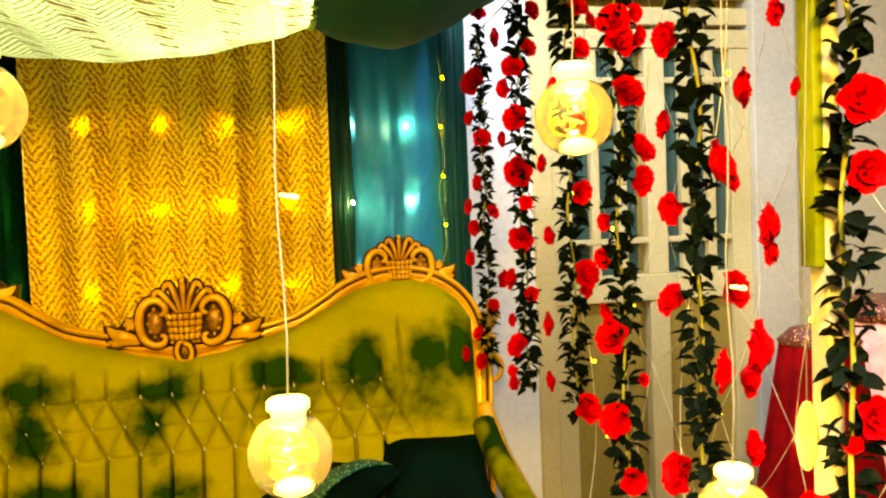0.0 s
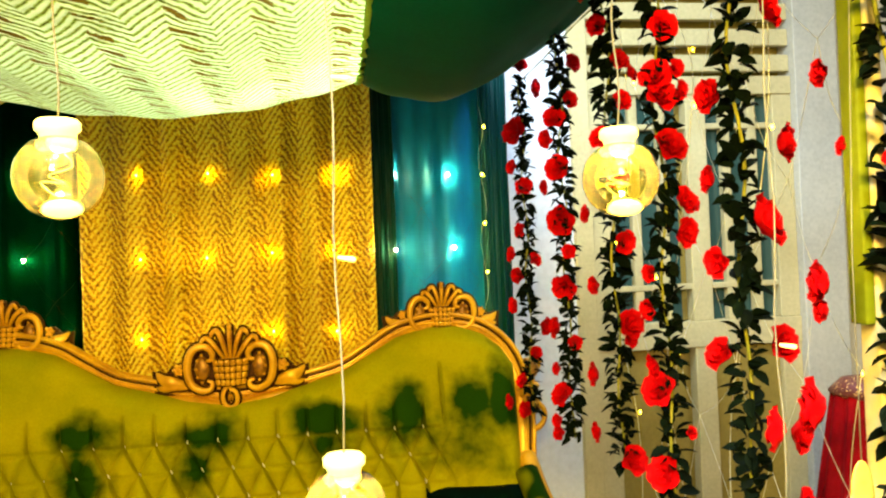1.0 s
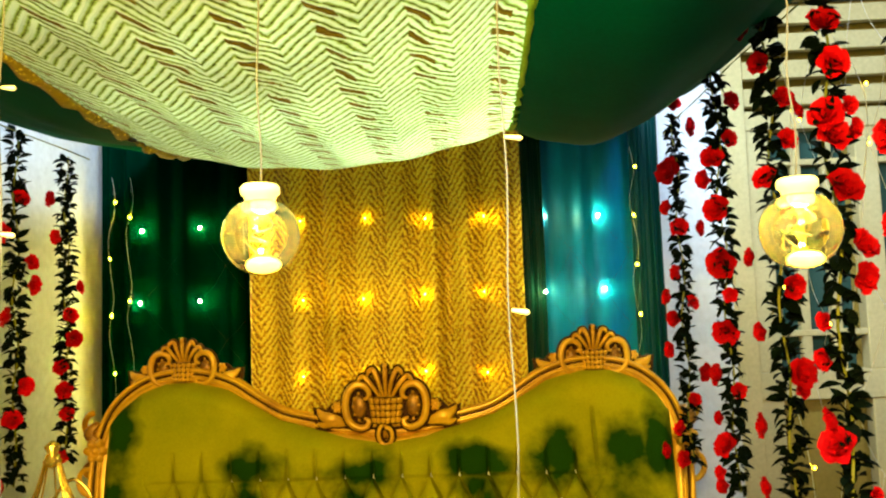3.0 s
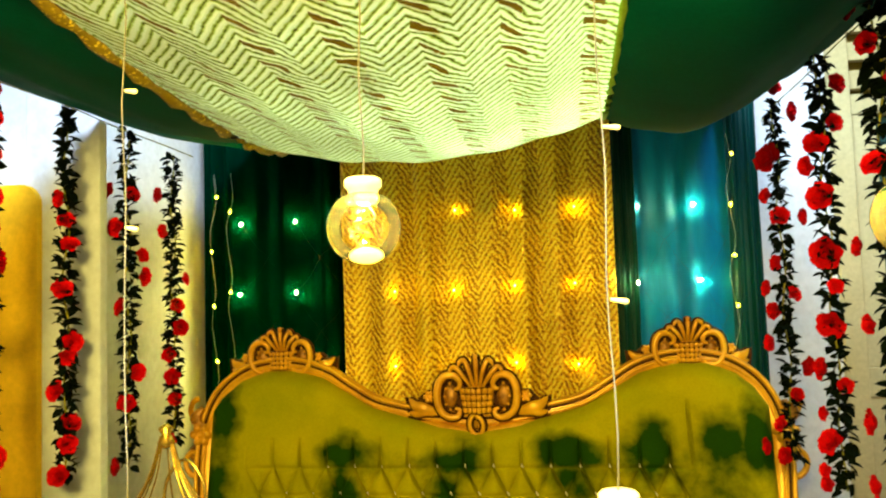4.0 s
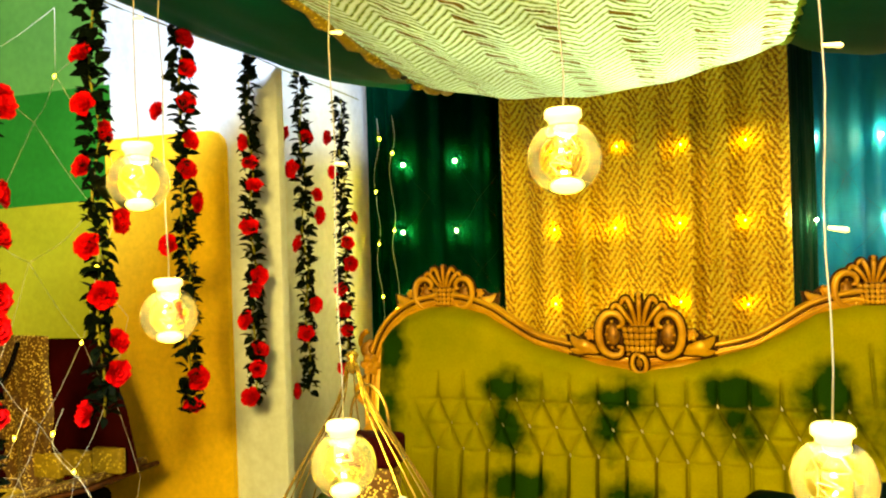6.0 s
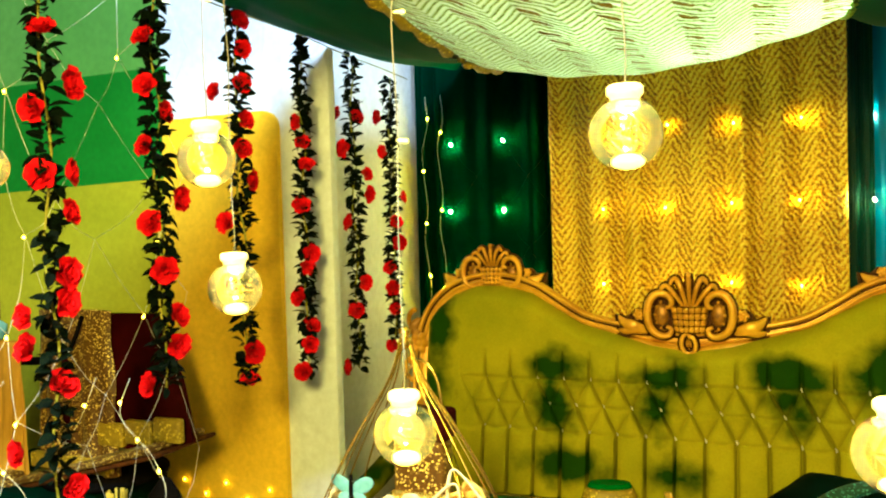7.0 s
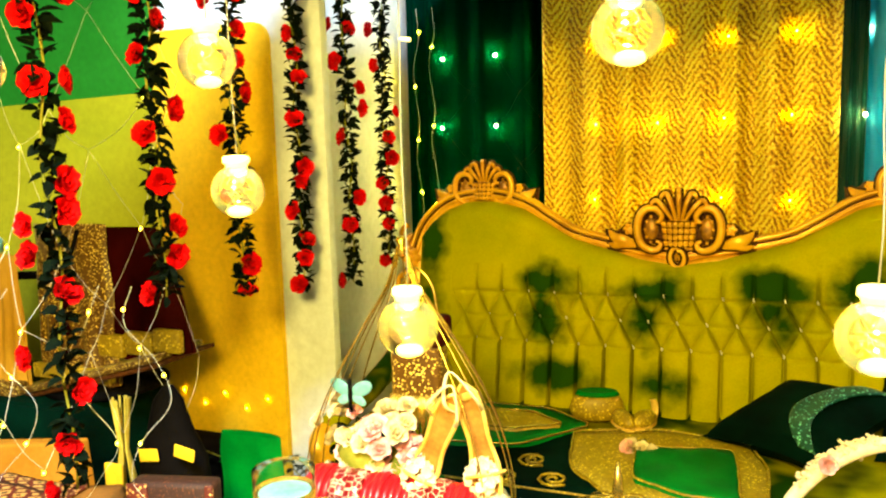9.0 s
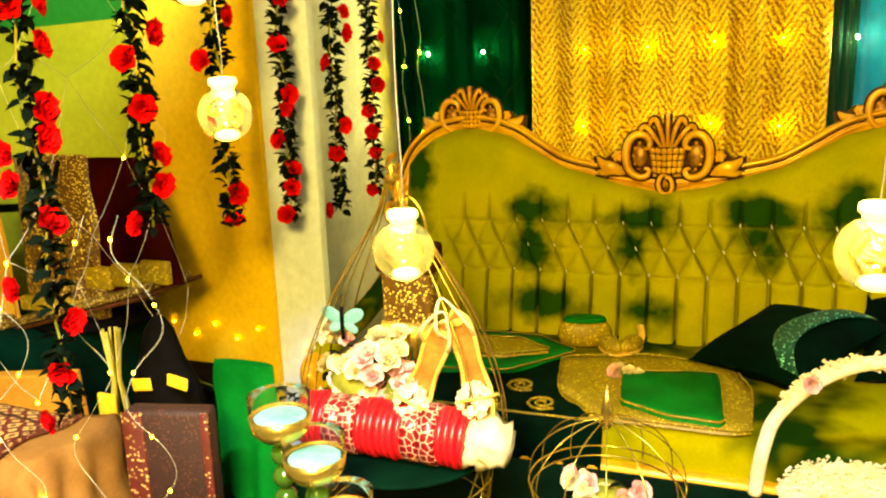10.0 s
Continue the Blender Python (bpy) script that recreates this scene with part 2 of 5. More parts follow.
FLOOR_TILE = surface("dark_floor", (0.08, 0.06, 0.04), (0.14, 0.11, 0.07), 0.35, 0, 2, 30, 0.1)
TABLE_CLOTH = surface("dark_green_velvet", (0.0, 0.003, 0.0015), (0.0, 0.014, 0.007), 0.75, 0, 5, 120, 0.2, 0.0, spec=0.03)
CUSHION_VELVET = surface("deep_green_velvet", (0.0, 0.002, 0.0015), (0.0, 0.012, 0.008), 0.75, 0, 6, 130, 0.3, 0.0, spec=0.03)
GREEN_SILK = surface("bright_green_silk", (0.0, 0.09, 0.008), (0.0, 0.2, 0.02), 0.55, 0, 5, 120, 0.15, 0.0, spec=0.05)
BLACK_CLOTH = surface("black_velvet", (0.001, 0.001, 0.001), (0.005, 0.004, 0.004), 0.8, 0, 8, 100, 0.2, spec=0.02)
MAROON = surface("maroon_velvet", (0.010, 0.0, 0.0005), (0.032, 0.001, 0.002), 0.75, 0, 8, 120, 0.2, spec=0.03)
BRASS = surface("brass_wire", (0.65, 0.42, 0.05), (0.95, 0.68, 0.15), 0.25, 0.9, 12, 80, 0.05)
RED_VELVET = surface("red_velvet", (0.09, 0.0, 0.001), (0.27, 0.002, 0.005), 0.75, 0, 8, 120, 0.2, 0.0, spec=0.05)
BANGLE_RED = surface("red_lacquer", (0.45, 0.005, 0.01), (0.75, 0.01, 0.02), 0.3, 0, 14, 80, 0.05)
CREAM_FLOWER = surface("cream_petal", (0.72, 0.56, 0.28), (0.95, 0.85, 0.6), 0.6, 0, 20, 90, 0.2, 0.2, 0.3)
PINK_FLOWER = surface("pink_petal", (0.8, 0.32, 0.34), (0.95, 0.6, 0.6), 0.6, 0, 20, 90, 0.2, 0.2, 0.3)
BEIGE_CLOTH = surface("beige_cotton", (0.26, 0.11, 0.025), (0.42, 0.2, 0.05), 0.8, 0, 6, 140, 0.3)
PEACH_NET = surface("peach_gold_net", (0.28, 0.13, 0.006), (0.62, 0.34, 0.03), 0.7, 0, 9, 160, 0.3, stretch=(1, 1, 0.25))
GOLD_LEATHER = surface("gold_leather", (0.7, 0.4, 0.05), (0.95, 0.65, 0.15), 0.35, 0.3, 14, 120, 0.15)
LED = glowing("warm_led", (1.0, 0.68, 0.006), 330.0)
BRIGHT_LED = glowing("bright_led", (1.0, 0.84, 0.22), 3200.0)
SOFT_LED = glowing("soft_led", (1.0, 0.66, 0.01), 90.0)
GLOBE_LED = glowing("globe_led", (1.0, 0.82, 0.32), 7.0)
LIT_CAP = glowing("lit_cap", (1.0, 0.80, 0.22), 2.2)
GLASS, PANE = globe_glass(), pane_glass()


def sequin(name, ground, spark, scale, cover, rough=0.3, metal=0.6):
    """Cloth sewn with round sequins and thread."""
    m, t, n, l, b = nodes_of(name)
    tc = n.new("ShaderNodeTexCoord")
    vo = n.new("ShaderNodeTexVoronoi")
    vo.inputs["Scale"].default_value = scale
    l.new(tc.outputs["Object"], vo.inputs["Vector"])
    dots = ramp(t, vo.outputs["Distance"], [(0.28, (1, 1, 1)), (0.36, (0, 0, 0))])
    keep = ramp(t, link_noise(t, scale * 0.16, 3), [(cover - 0.06, (0, 0, 0)), (cover + 0.06, (1, 1, 1))])
    mask = mul(t, dots, keep)
    mix = n.new("ShaderNodeMix")
    mix.data_type = "RGBA"
    l.new(mask, mix.inputs[0])
    base = ramp(t, link_noise(t, scale * 0.5, 4), [(0.3, tuple(c * 0.6 for c in ground)), (0.7, ground)])
    l.new(base, mix.inputs[6])
    l.new(ramp(t, vo.outputs["Color"], [(0.1, tuple(c * 0.45 for c in spark)), (0.7, spark)]), mix.inputs[7])
    l.new(mix.outputs[2], b.inputs["Base Color"])
    l.new(math_node(t, "MULTIPLY", mask, metal), b.inputs["Metallic"])
    b.inputs["Roughness"].default_value = rough
    add_bump(t, b, mask, 0.5)
    return m


GOLD_SEQUIN = sequin("gold_sequin_cloth", (0.10, 0.042, 0.002), (1.0, 0.76, 0.14), 170, 0.40, 0.4, 0.05)
GOLD_BROCADE = sequin("gold_brocade", (0.34, 0.23, 0.004), (0.95, 0.7, 0.04), 120, 0.44, 0.5, 0.12)
GREEN_SEQUIN = sequin("green_sequin_velvet", (0.0, 0.07, 0.05), (0.35, 1.0, 0.85), 110, 0.42, 0.3, 0.3)
RED_PATTERN = sequin("red_patterned_cloth", (0.11, 0.010, 0.004), (0.8, 0.48, 0.16), 120, 0.46, 0.6, 0.1)
BROWN_PATTERN = sequin("brown_embroidered_cloth", (0.03, 0.005, 0.002), (0.12, 0.028, 0.005), 170, 0.5, 0.7, 0.0)
def lattice(name, line, cell, scale):
    """Lacquer with a raised lattice of beads."""
    m, t, n, l, b = nodes_of(name)
    tc = n.new("ShaderNodeTexCoord")
    vo = n.new("ShaderNodeTexVoronoi")
    vo.feature = "DISTANCE_TO_EDGE"
    vo.inputs["Scale"].default_value, vo.inputs["Randomness"].default_value = scale, 0.55
    l.new(tc.outputs["Object"], vo.inputs["Vector"])
    col = ramp(t, vo.outputs["Distance"], [(0.035, line), (0.07, cell)])
    l.new(mul(t, col, ramp(t, link_noise(t, 60, 3), [(0.3, (0.6, 0.6, 0.6)), (0.7, (1, 1, 1))])), b.inputs["Base Color"])
    b.inputs["Roughness"].default_value = 0.35
    return m


BANGLE_PATTERN = lattice("beaded_red_lacquer", (0.95, 0.5, 0.36), (0.2, 0.002, 0.006), 75)

# ---- mesh helpers ----


def thing(name, at=(0, 0, 0), rz=0.0, label="", category="", group="", kind=""):
    ob = new(name)
    ob.empty_display_size = 0.05
    ob.matrix_world = pose(*at, 0, 0, rz)
    return tagged(ob, label, category, group, kind)


def solid(name, bm, material, smooth=True):
    """A mesh object from a bmesh."""
    me = bpy.data.meshes.new(name)
    bmesh.ops.recalc_face_normals(bm, faces=bm.faces)
    bm.to_mesh(me)
    bm.free()
    me.materials.append(material)
    for p in me.polygons:
        p.use_smooth = smooth
    return new(name, me)


def part(name, bm, material, parent, label="", smooth=True, at=None):
    ob = solid(name, bm, material, smooth)
    ob.parent = parent
    if at is not None:
        ob.matrix_basis = at
    return tagged(ob, label)


def box(x0, x1, y0, y1, z0, z1, bevel=0.004, bm=None, seg=2):
    bm = bm or bmesh.new()
    made = bmesh.ops.create_cube(bm, size=1, matrix=Matrix.LocRotScale(((x0 + x1) / 2, (y0 + y1) / 2, (z0 + z1) / 2), None, (x1 - x0, y1 - y0, z1 - z0)))
    if bevel:
        edges = list({e for v in made["verts"] for e in v.link_edges})
        bmesh.ops.bevel(bm, geom=edges, offset=bevel, segments=seg, affect="EDGES", profile=0.5)
    return bm


def ball(r, m=None, u=16, v=10, bm=None):
    bm = bm or bmesh.new()
    bmesh.ops.create_uvsphere(bm, u_segments=u, v_segments=v, radius=r, matrix=m or Matrix())
    return bm


def lathe(profile, seg=24, bm=None, m=None):
    """Turn (radius, height) points round z."""
    bm = bm or bmesh.new()
    m = m or Matrix()
    rings = []
    for r, z in profile:
        rings.append([bm.verts.new(m @ Vector((r * math.cos(a), r * math.sin(a), z))) for a in (2 * math.pi * k / seg for k in range(seg))])
    for a, b in zip(rings, rings[1:]):
        for k in range(seg):
            bm.faces.new((a[k], a[(k + 1) % seg], b[(k + 1) % seg], b[k]))
    for ring in (rings[0], rings[-1]):
        bm.faces.new(ring)
    return bm


def spline(points, per=6):
    """A smooth run of points through the given ones."""
    pts = [Vector(p) for p in points]
    out = []
    for i in range(len(pts) - 1):
        p0, p1, p2, p3 = pts[max(i - 1, 0)], pts[i], pts[i + 1], pts[min(i + 2, len(pts) - 1)]
        for k in range(per):
            s = k / per
            out.append(0.5 * (2 * p1 + (p2 - p0) * s + (2 * p0 - 5 * p1 + 4 * p2 - p3) * s * s + (3 * p1 - p0 - 3 * p2 + p3) * s ** 3))
    return out + [pts[-1]]


def tube(points, radius, seg=8, bm=None, flat=1.0, up=(0, 1, 0)):
    """A rounded run along points; radius is one number or one a point; flat squeezes it along up."""
    bm = bm or bmesh.new()
    up = Vector(up)
    n = len(points)
    rings = []
    for i, p in enumerate(points):
        d = (Vector(points[min(i + 1, n - 1)]) - Vector(points[max(i - 1, 0)])).normalized()
        s = d.cross(up)
        if s.length < 1e-4:
            s = d.cross(Vector((1, 0, 0.01)))
        s.normalize()
        w = s.cross(d)
        r = radius[i] if isinstance(radius, (list, tuple)) else radius
        rings.append([bm.verts.new(Vector(p) + s * (r * math.cos(a)) + w * (r * flat * math.sin(a))) for a in (2 * math.pi * k / seg for k in range(seg))])
    for a, b in zip(rings, rings[1:]):
        for k in range(seg):
            bm.faces.new((a[k], a[(k + 1) % seg], b[(k + 1) % seg], b[k]))
    bm.faces.new(rings[0])
    bm.faces.new(rings[-1])
    return bm


def sheet(nu, nv, f):
    """A grid of cloth: f(s, t) gives the place and the measure on the cloth."""
    bm = bmesh.new()
    uv = bm.loops.layers.uv.new("UVMap")
    rows, keep = [], {}
    for j in range(nv + 1):
        row = []
        for i in range(nu + 1):
            place, on = f(i / nu, j / nv)
            v = bm.verts.new(place)
            keep[v] = on
            row.append(v)
        rows.append(row)
    for j in range(nv):
        for i in range(nu):
            face = bm.faces.new((rows[j][i], rows[j][i + 1], rows[j + 1][i + 1], rows[j + 1][i]))
            for loop in face.loops:
                loop[uv].uv = keep[loop.vert]
    return bm


def thick(ob, t):
    mod = ob.modifiers.new("cloth", "SOLIDIFY")
    mod.thickness, mod.offset = t, 0
    return ob


def between(x, table):
    for (x0, y0), (x1, y1) in zip(table, table[1:]):
        if x <= x1:
            s = max(0.0, (x - x0) / (x1 - x0))
            return y0 + (y1 - y0) * s
    return table[-1][1]


# ---- the room ----
BACK = 0.3


def structure(name, bm, material, label):
    return tagged(solid(name, bm, material, False), label, "", "", "structure")


structure("floor", box(-3.2, 3.4, -4.4, 0.5, -0.1, 0.0, 0), FLOOR_TILE, "dark polished floor of the room")
structure("ceiling", box(-3.2, 3.4, -4.4, 0.5, 2.9, 3.0, 0), BOUNCE_DARK, "unseen ceiling above the stage, dark to cut bounced light")
structure("wall_north", box(-1.08, 1.21, BACK, BACK + 0.15, 0, 2.9, 0), RETURN_WHITE, "white wall behind the stage")
structure("wall_northeast", box(2.30, 3.4, BACK, BACK + 0.15, 0, 2.9, 0), WALL_CREAM, "cream wall beside the door")
structure("wall_lintel", box(1.21, 2.30, BACK, BACK + 0.15, 2.5, 2.9, 0), WALL_CREAM, "cream wall above the door")
structure("wall_return", box(-1.23, -1.08, -0.57, BACK + 0.15, 0, 2.9, 0), RETURN_WHITE, "white return wall beside the drapes")
structure("wall_northwest", box(-1.46, -1.08, -0.72, -0.57, 0, 2.9, 0), WALL_WHITE, "white wall behind the yellow light patch")
structure("wall_far_west", box(-3.2, -1.46, -0.72, -0.57, 0, 2.9, 0), WALL_GREEN_LIT, "white wall behind the dress display, green light painted on")
structure("wall_west", box(-3.35, -3.2, -4.4, -0.57, 0, 2.9, 0), BOUNCE_DARK, "unseen side wall, dark to cut bounced light")
structure("wall_east", box(3.4, 3.55, -4.4, 0.45, 0, 2.9, 0), BOUNCE_DARK, "unseen side wall, dark to cut bounced light")
structure("wall_south", box(-3.2, 3.4, -4.55, -4.4, 0, 2.9, 0), BOUNCE_DARK, "unseen wall behind the viewer, dark to cut bounced light")
# Turned to the front to catch more light; edges fit the camera's view.
structure("pilaster", box(-1.076, -0.868, -0.735, -0.700, 0, 2.9, 0.004), WALL_WHITE, "white painted pilaster before the return wall")


def light_panel(name, x0, x1, z0, z1, y, material, label, drop=0.0, corner=0.05, flare=0.0):
    """A thin panel standing in for a patch of coloured light, with a rounded upper corner."""
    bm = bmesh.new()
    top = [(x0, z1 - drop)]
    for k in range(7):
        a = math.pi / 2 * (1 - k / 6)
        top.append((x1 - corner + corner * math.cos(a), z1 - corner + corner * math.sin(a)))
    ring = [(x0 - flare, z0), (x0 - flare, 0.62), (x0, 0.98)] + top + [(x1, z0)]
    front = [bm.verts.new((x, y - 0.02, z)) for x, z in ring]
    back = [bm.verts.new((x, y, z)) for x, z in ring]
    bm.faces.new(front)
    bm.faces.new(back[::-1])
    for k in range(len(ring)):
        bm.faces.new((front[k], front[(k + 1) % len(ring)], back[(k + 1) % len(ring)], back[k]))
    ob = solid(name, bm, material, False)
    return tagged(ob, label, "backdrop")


# These panels stand in for patches of coloured lamp light on the wall.
light_panel("yellow_light_patch", -1.43, -1.026, 0.0, 1.67, -0.737, WARM_YELLOW, "tall yellow panel painted as lamp light on the wall, rounded corner", 0.0, 0.05, 0.26)
light_panel("olive_light_patch", -2.35, -1.432, 0.0, 1.50, -0.722, OLIVE_LIGHT, "olive panel painted as lamp light on the wall", 0.02, 0.01)


def green_light():
    bm = box(-2.9, -1.44, -0.7215, -0.7201, 0.0, 1.84, 0)
    return tagged(solid("green_light_patch", bm, GREEN_LIGHT, False), "bright green panel painted as lamp light on the white wall", "backdrop")


green_light()

# the door
door = thing("door_1", (1.21, BACK, 0), 0, "cream wooden double door with barred panes and tan lower panels", "", "", "structure")


def door_piece(name, x0, x1, z0, z1, y0, y1, material, label="", bevel=0.004):
    return part(name, box(x0, x1, y0, y1, z0, z1, bevel), material, door, label, False)


door_piece("frame", 0.0, 0.07, 0, 2.5, -0.03, 0.08, DOOR_PAINT)
door_piece("frame", 0.89, 1.07, 0, 2.5, -0.05, 0.08, FRAME_PAINT, "pale grey-blue door frame")
door_piece("rail", 0.07, 0.89, 1.93, 2.0, -0.02, 0.05, DOOR_PAINT)
door_piece("rail", 0.07, 0.89, 2.42, 2.5, -0.02, 0.05, DOOR_PAINT)
door_piece("rail", 0.07, 0.89, 0.97, 1.07, -0.02, 0.05, DOOR_PAINT)
for k in range(4):
    door_piece("slat", 0.07, 0.89, 2.02 + k * 0.1, 2.085 + k * 0.1, -0.012, 0.02, DOOR_PAINT)
for x in (0.07, 0.455, 0.81):
    door_piece("stile", x, x + 0.08, 0.0, 0.97, -0.014, 0.045, DOOR_PAINT)
    door_piece("stile", x, x + 0.08, 1.07, 1.93, -0.014, 0.045, DOOR_PAINT)
for x in (0.23, 0.34, 0.60, 0.71):
    door_piece("bar", x, x + 0.035, 1.07, 1.93, -0.005, 0.03, DOOR_PAINT)
for z in (1.19, 1.80):
    door_piece("bar", 0.15, 0.81, z, z + 0.022, -0.008, 0.02, DOOR_PAINT)
for x in (0.15, 0.535):
    door_piece("pane", x, x + 0.28, 1.07, 1.93, 0.034, 0.04, PANE, "dark glass pane", 0)
    door_piece("panel", x, x + 0.275, 0.0, 0.97, 0.01, 0.04, PANEL_PAINT, "tan recessed panel")
door_piece("backing", 0.07, 0.89, 0.0, 2.42, 0.06, 0.075, PANEL_PAINT)

# ---- cloth ----


def fold(s, t, y, folds, depth, seed):
    a = s * folds * 2 * math.pi + noise.noise((s * 4 + seed, seed, 0)) * 5.5
    return y - depth * (0.5 + 0.5 * math.sin(a)) * (0.6 + 0.4 * noise.noise((s * 7, seed, t * 0.8))) + 0.006 * noise.noise((s * 9, t * 3, seed))


def hanging(name, x0, x1, z0, z1, y, folds, depth, material, label, seed, nu=160, nv=14):
    def f(s, t):
        x = x0 + (x1 - x0) * s
        return (x + 0.004 * noise.noise((0, t * 4, seed + s)), fold(s, t, y, folds, depth, seed), z0 + (z1 - z0) * t), ((x1 - x0) * s * 1.05, (z1 - z0) * t)
    ob = solid(name, sheet(nu, nv, f), material)
    tagged(thick(ob, 0.003), label, "curtain")
    return lambda x, z: fold((x - x0) / (x1 - x0), (z - z0) / (z1 - z0), y, folds, depth, seed)


on_gold = hanging("gold_curtain", -0.478, 0.457, 0.02, 2.05, 0.13, 6.5, 0.04, GOLD_CLOTH, "shimmering gold chevron curtain hanging behind the sofa", 3.1, 220, 60)
on_green = hanging("green_drape", -1.06, -0.40, 0.02, 2.3, 0.26, 5, 0.07, GREEN_DRAPE, "dark green satin drape in deep folds", 7.7)
on_blue = hanging("blue_lit_drape", 0.40, 0.93, 0.02, 2.3, 0.27, 3.4, 0.05, BLUE_LIT_DRAPE, "green satin drape in soft folds, blue light painted into its colour", 1.3)
hanging("teal_drape", 0.462, 0.535, 0.02, 2.3, 0.205, 1.2, 0.03, TEAL_DRAPE, "narrow dark teal satin drape beside the gold curtain", 5.2, 40)
hanging("teal_drape", 0.845, 0.945, 0.02, 2.3, 0.205, 1.6, 0.03, TEAL_DRAPE, "narrow dark teal satin drape at the end of the blue one", 9.4, 40)


def on_drape(x, z):
    """The front of whichever drape hangs at x."""
    if x < -0.478:
        return on_green(x, z)
    if x < 0.457:
        return on_gold(x, z)
    return on_blue(x, z) if 0.535 < x < 0.845 else 0.175


def sag(y):
    d = y + 0.95
    return 0.6 * d * d if d > 0 else 0.12 * d * d


def canopy_height(x, y):
    if x < -0.36:
        s = (-0.36 - x) / 0.49
        return 1.694 - 0.012 * math.sin(s * math.pi) + 0.126 * s + sag(y) * (1 - 0.85 * s)
    if x > 0.386:
        s = (x - 0.386) / 0.464
        return 1.72 - 0.10 * math.sin(min(1, s * 1.15) * math.pi) * 0.55 + 0.12 * s * s + sag(y) * (1 - 0.75 * s)
    return 1.648 + 0.42 * (x + 0.03) ** 2 + sag(y)


def canopy(name, x0, x1, material, label, lift=0.0, nu=60, nv=110, y0=0.2, y1=-2.45, wave=0.006):
    def f(s, t):
        x, y = x0 + (x1 - x0) * s, y0 + (y1 - y0) * t
        z = min(canopy_height(x, y), 2.4) + lift + wave * noise.noise((x * 5, y * 4, 3)) + 0.4 * wave * math.sin(x * 40 + 2 * noise.noise((x * 3, y * 2, 9)))
        return (x, y, z), (x, -y)
    ob = solid(name, sheet(nu, nv, f), material)
    return tagged(thick(ob, 0.003), label, "canopy")


chevron = canopy("chevron_canopy", -0.375, 0.385, BACKLIT_CLOTH, "gold chevron cloth sagging as a canopy, backlight painted into its colour", 0.0, 70, 120)
canopy("green_canopy", -0.86, -0.365, GREEN_CANOPY, "deep green cloth canopy beside the chevron cloth", 0.006)
canopy("green_canopy", 0.387, 0.86, GREEN_CANOPY, "deep teal-green cloth swag hanging over the stage", 0.0)
hem_pts = [(-0.374, y, canopy_height(-0.359, y) - 0.006 + 0.003 * math.sin(y * 60)) for y in [-0.72 - 0.04 * k for k in range(44)]]
part("hem", tube(hem_pts, [0.011 + 0.004 * math.sin(k * 2.3) for k in range(44)], 8, flat=0.6), GOLD_BROCADE, chevron, "ragged gold thread hem")
edge_pts = [(0.386, y, canopy_height(0.3855, y) - 0.003 + 0.002 * math.sin(y * 90)) for y in [-0.5 - 0.03 * k for k in range(64)]]
part("selvedge", tube(edge_pts, [0.006 + 0.0025 * (k % 2) for k in range(64)], 8, flat=0.6), LIME_EDGE, chevron, "ribbed lime green selvedge")

# ---- the sofa ----
OUTLINE = [(0.0, 0.955), (0.12, 0.965), (0.22, 0.985), (0.33, 1.012), (0.42, 1.062), (0.50, 1.11), (0.60, 1.138), (0.70, 1.135), (0.78, 1.108),
           (0.845, 1.05), (0.88, 0.97), (0.893, 0.86), (0.885, 0.72), (0.875, 0.56), (0.87, 0.42)]
TOPLINE = [(0, 0.94), (0.12, 0.955), (0.22, 0.98), (0.33, 1.01), (0.42, 1.06), (0.5, 1.105), (0.6, 1.13), (0.7, 1.13), (0.78, 1.10), (0.83, 1.06), (0.87, 1.0)]


def lean(z):
    return -0.035 - 0.20 * max(0.0, (1.16 - z))


sofa = thing("sofa", (0, 0, 0), 0, "ornate gilded sofa with tufted olive velvet back and pearl buttons", "sofa")
for side in (-1, 1):
    run = spline([(side * x, lean(z), z) for x, z in OUTLINE], 6)
    part("rail", tube(run, 0.034, 10, flat=0.8), GOLD_WOOD, sofa, "carved gilded wooden rail")
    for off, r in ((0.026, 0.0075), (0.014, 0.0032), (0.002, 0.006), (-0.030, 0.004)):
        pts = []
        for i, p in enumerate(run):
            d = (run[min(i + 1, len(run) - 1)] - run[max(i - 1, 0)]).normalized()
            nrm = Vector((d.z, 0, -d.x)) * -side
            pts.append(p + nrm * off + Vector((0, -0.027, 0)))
        part("moulding", tube(pts, r, 6), DARK_BROWN if off in (0.014, -0.030) else GOLD_WOOD, sofa)

STEP, ROW0, ROW, PHASE = 0.0863, 0.678, 0.079, -0.036


def slit(u, width):
    """How far a tuck at every whole u is closed: 0 in the tuck, 1 beside it."""
    d = abs(u - round(u)) * STEP
    return 1 - math.exp(-(d / width) ** 2)


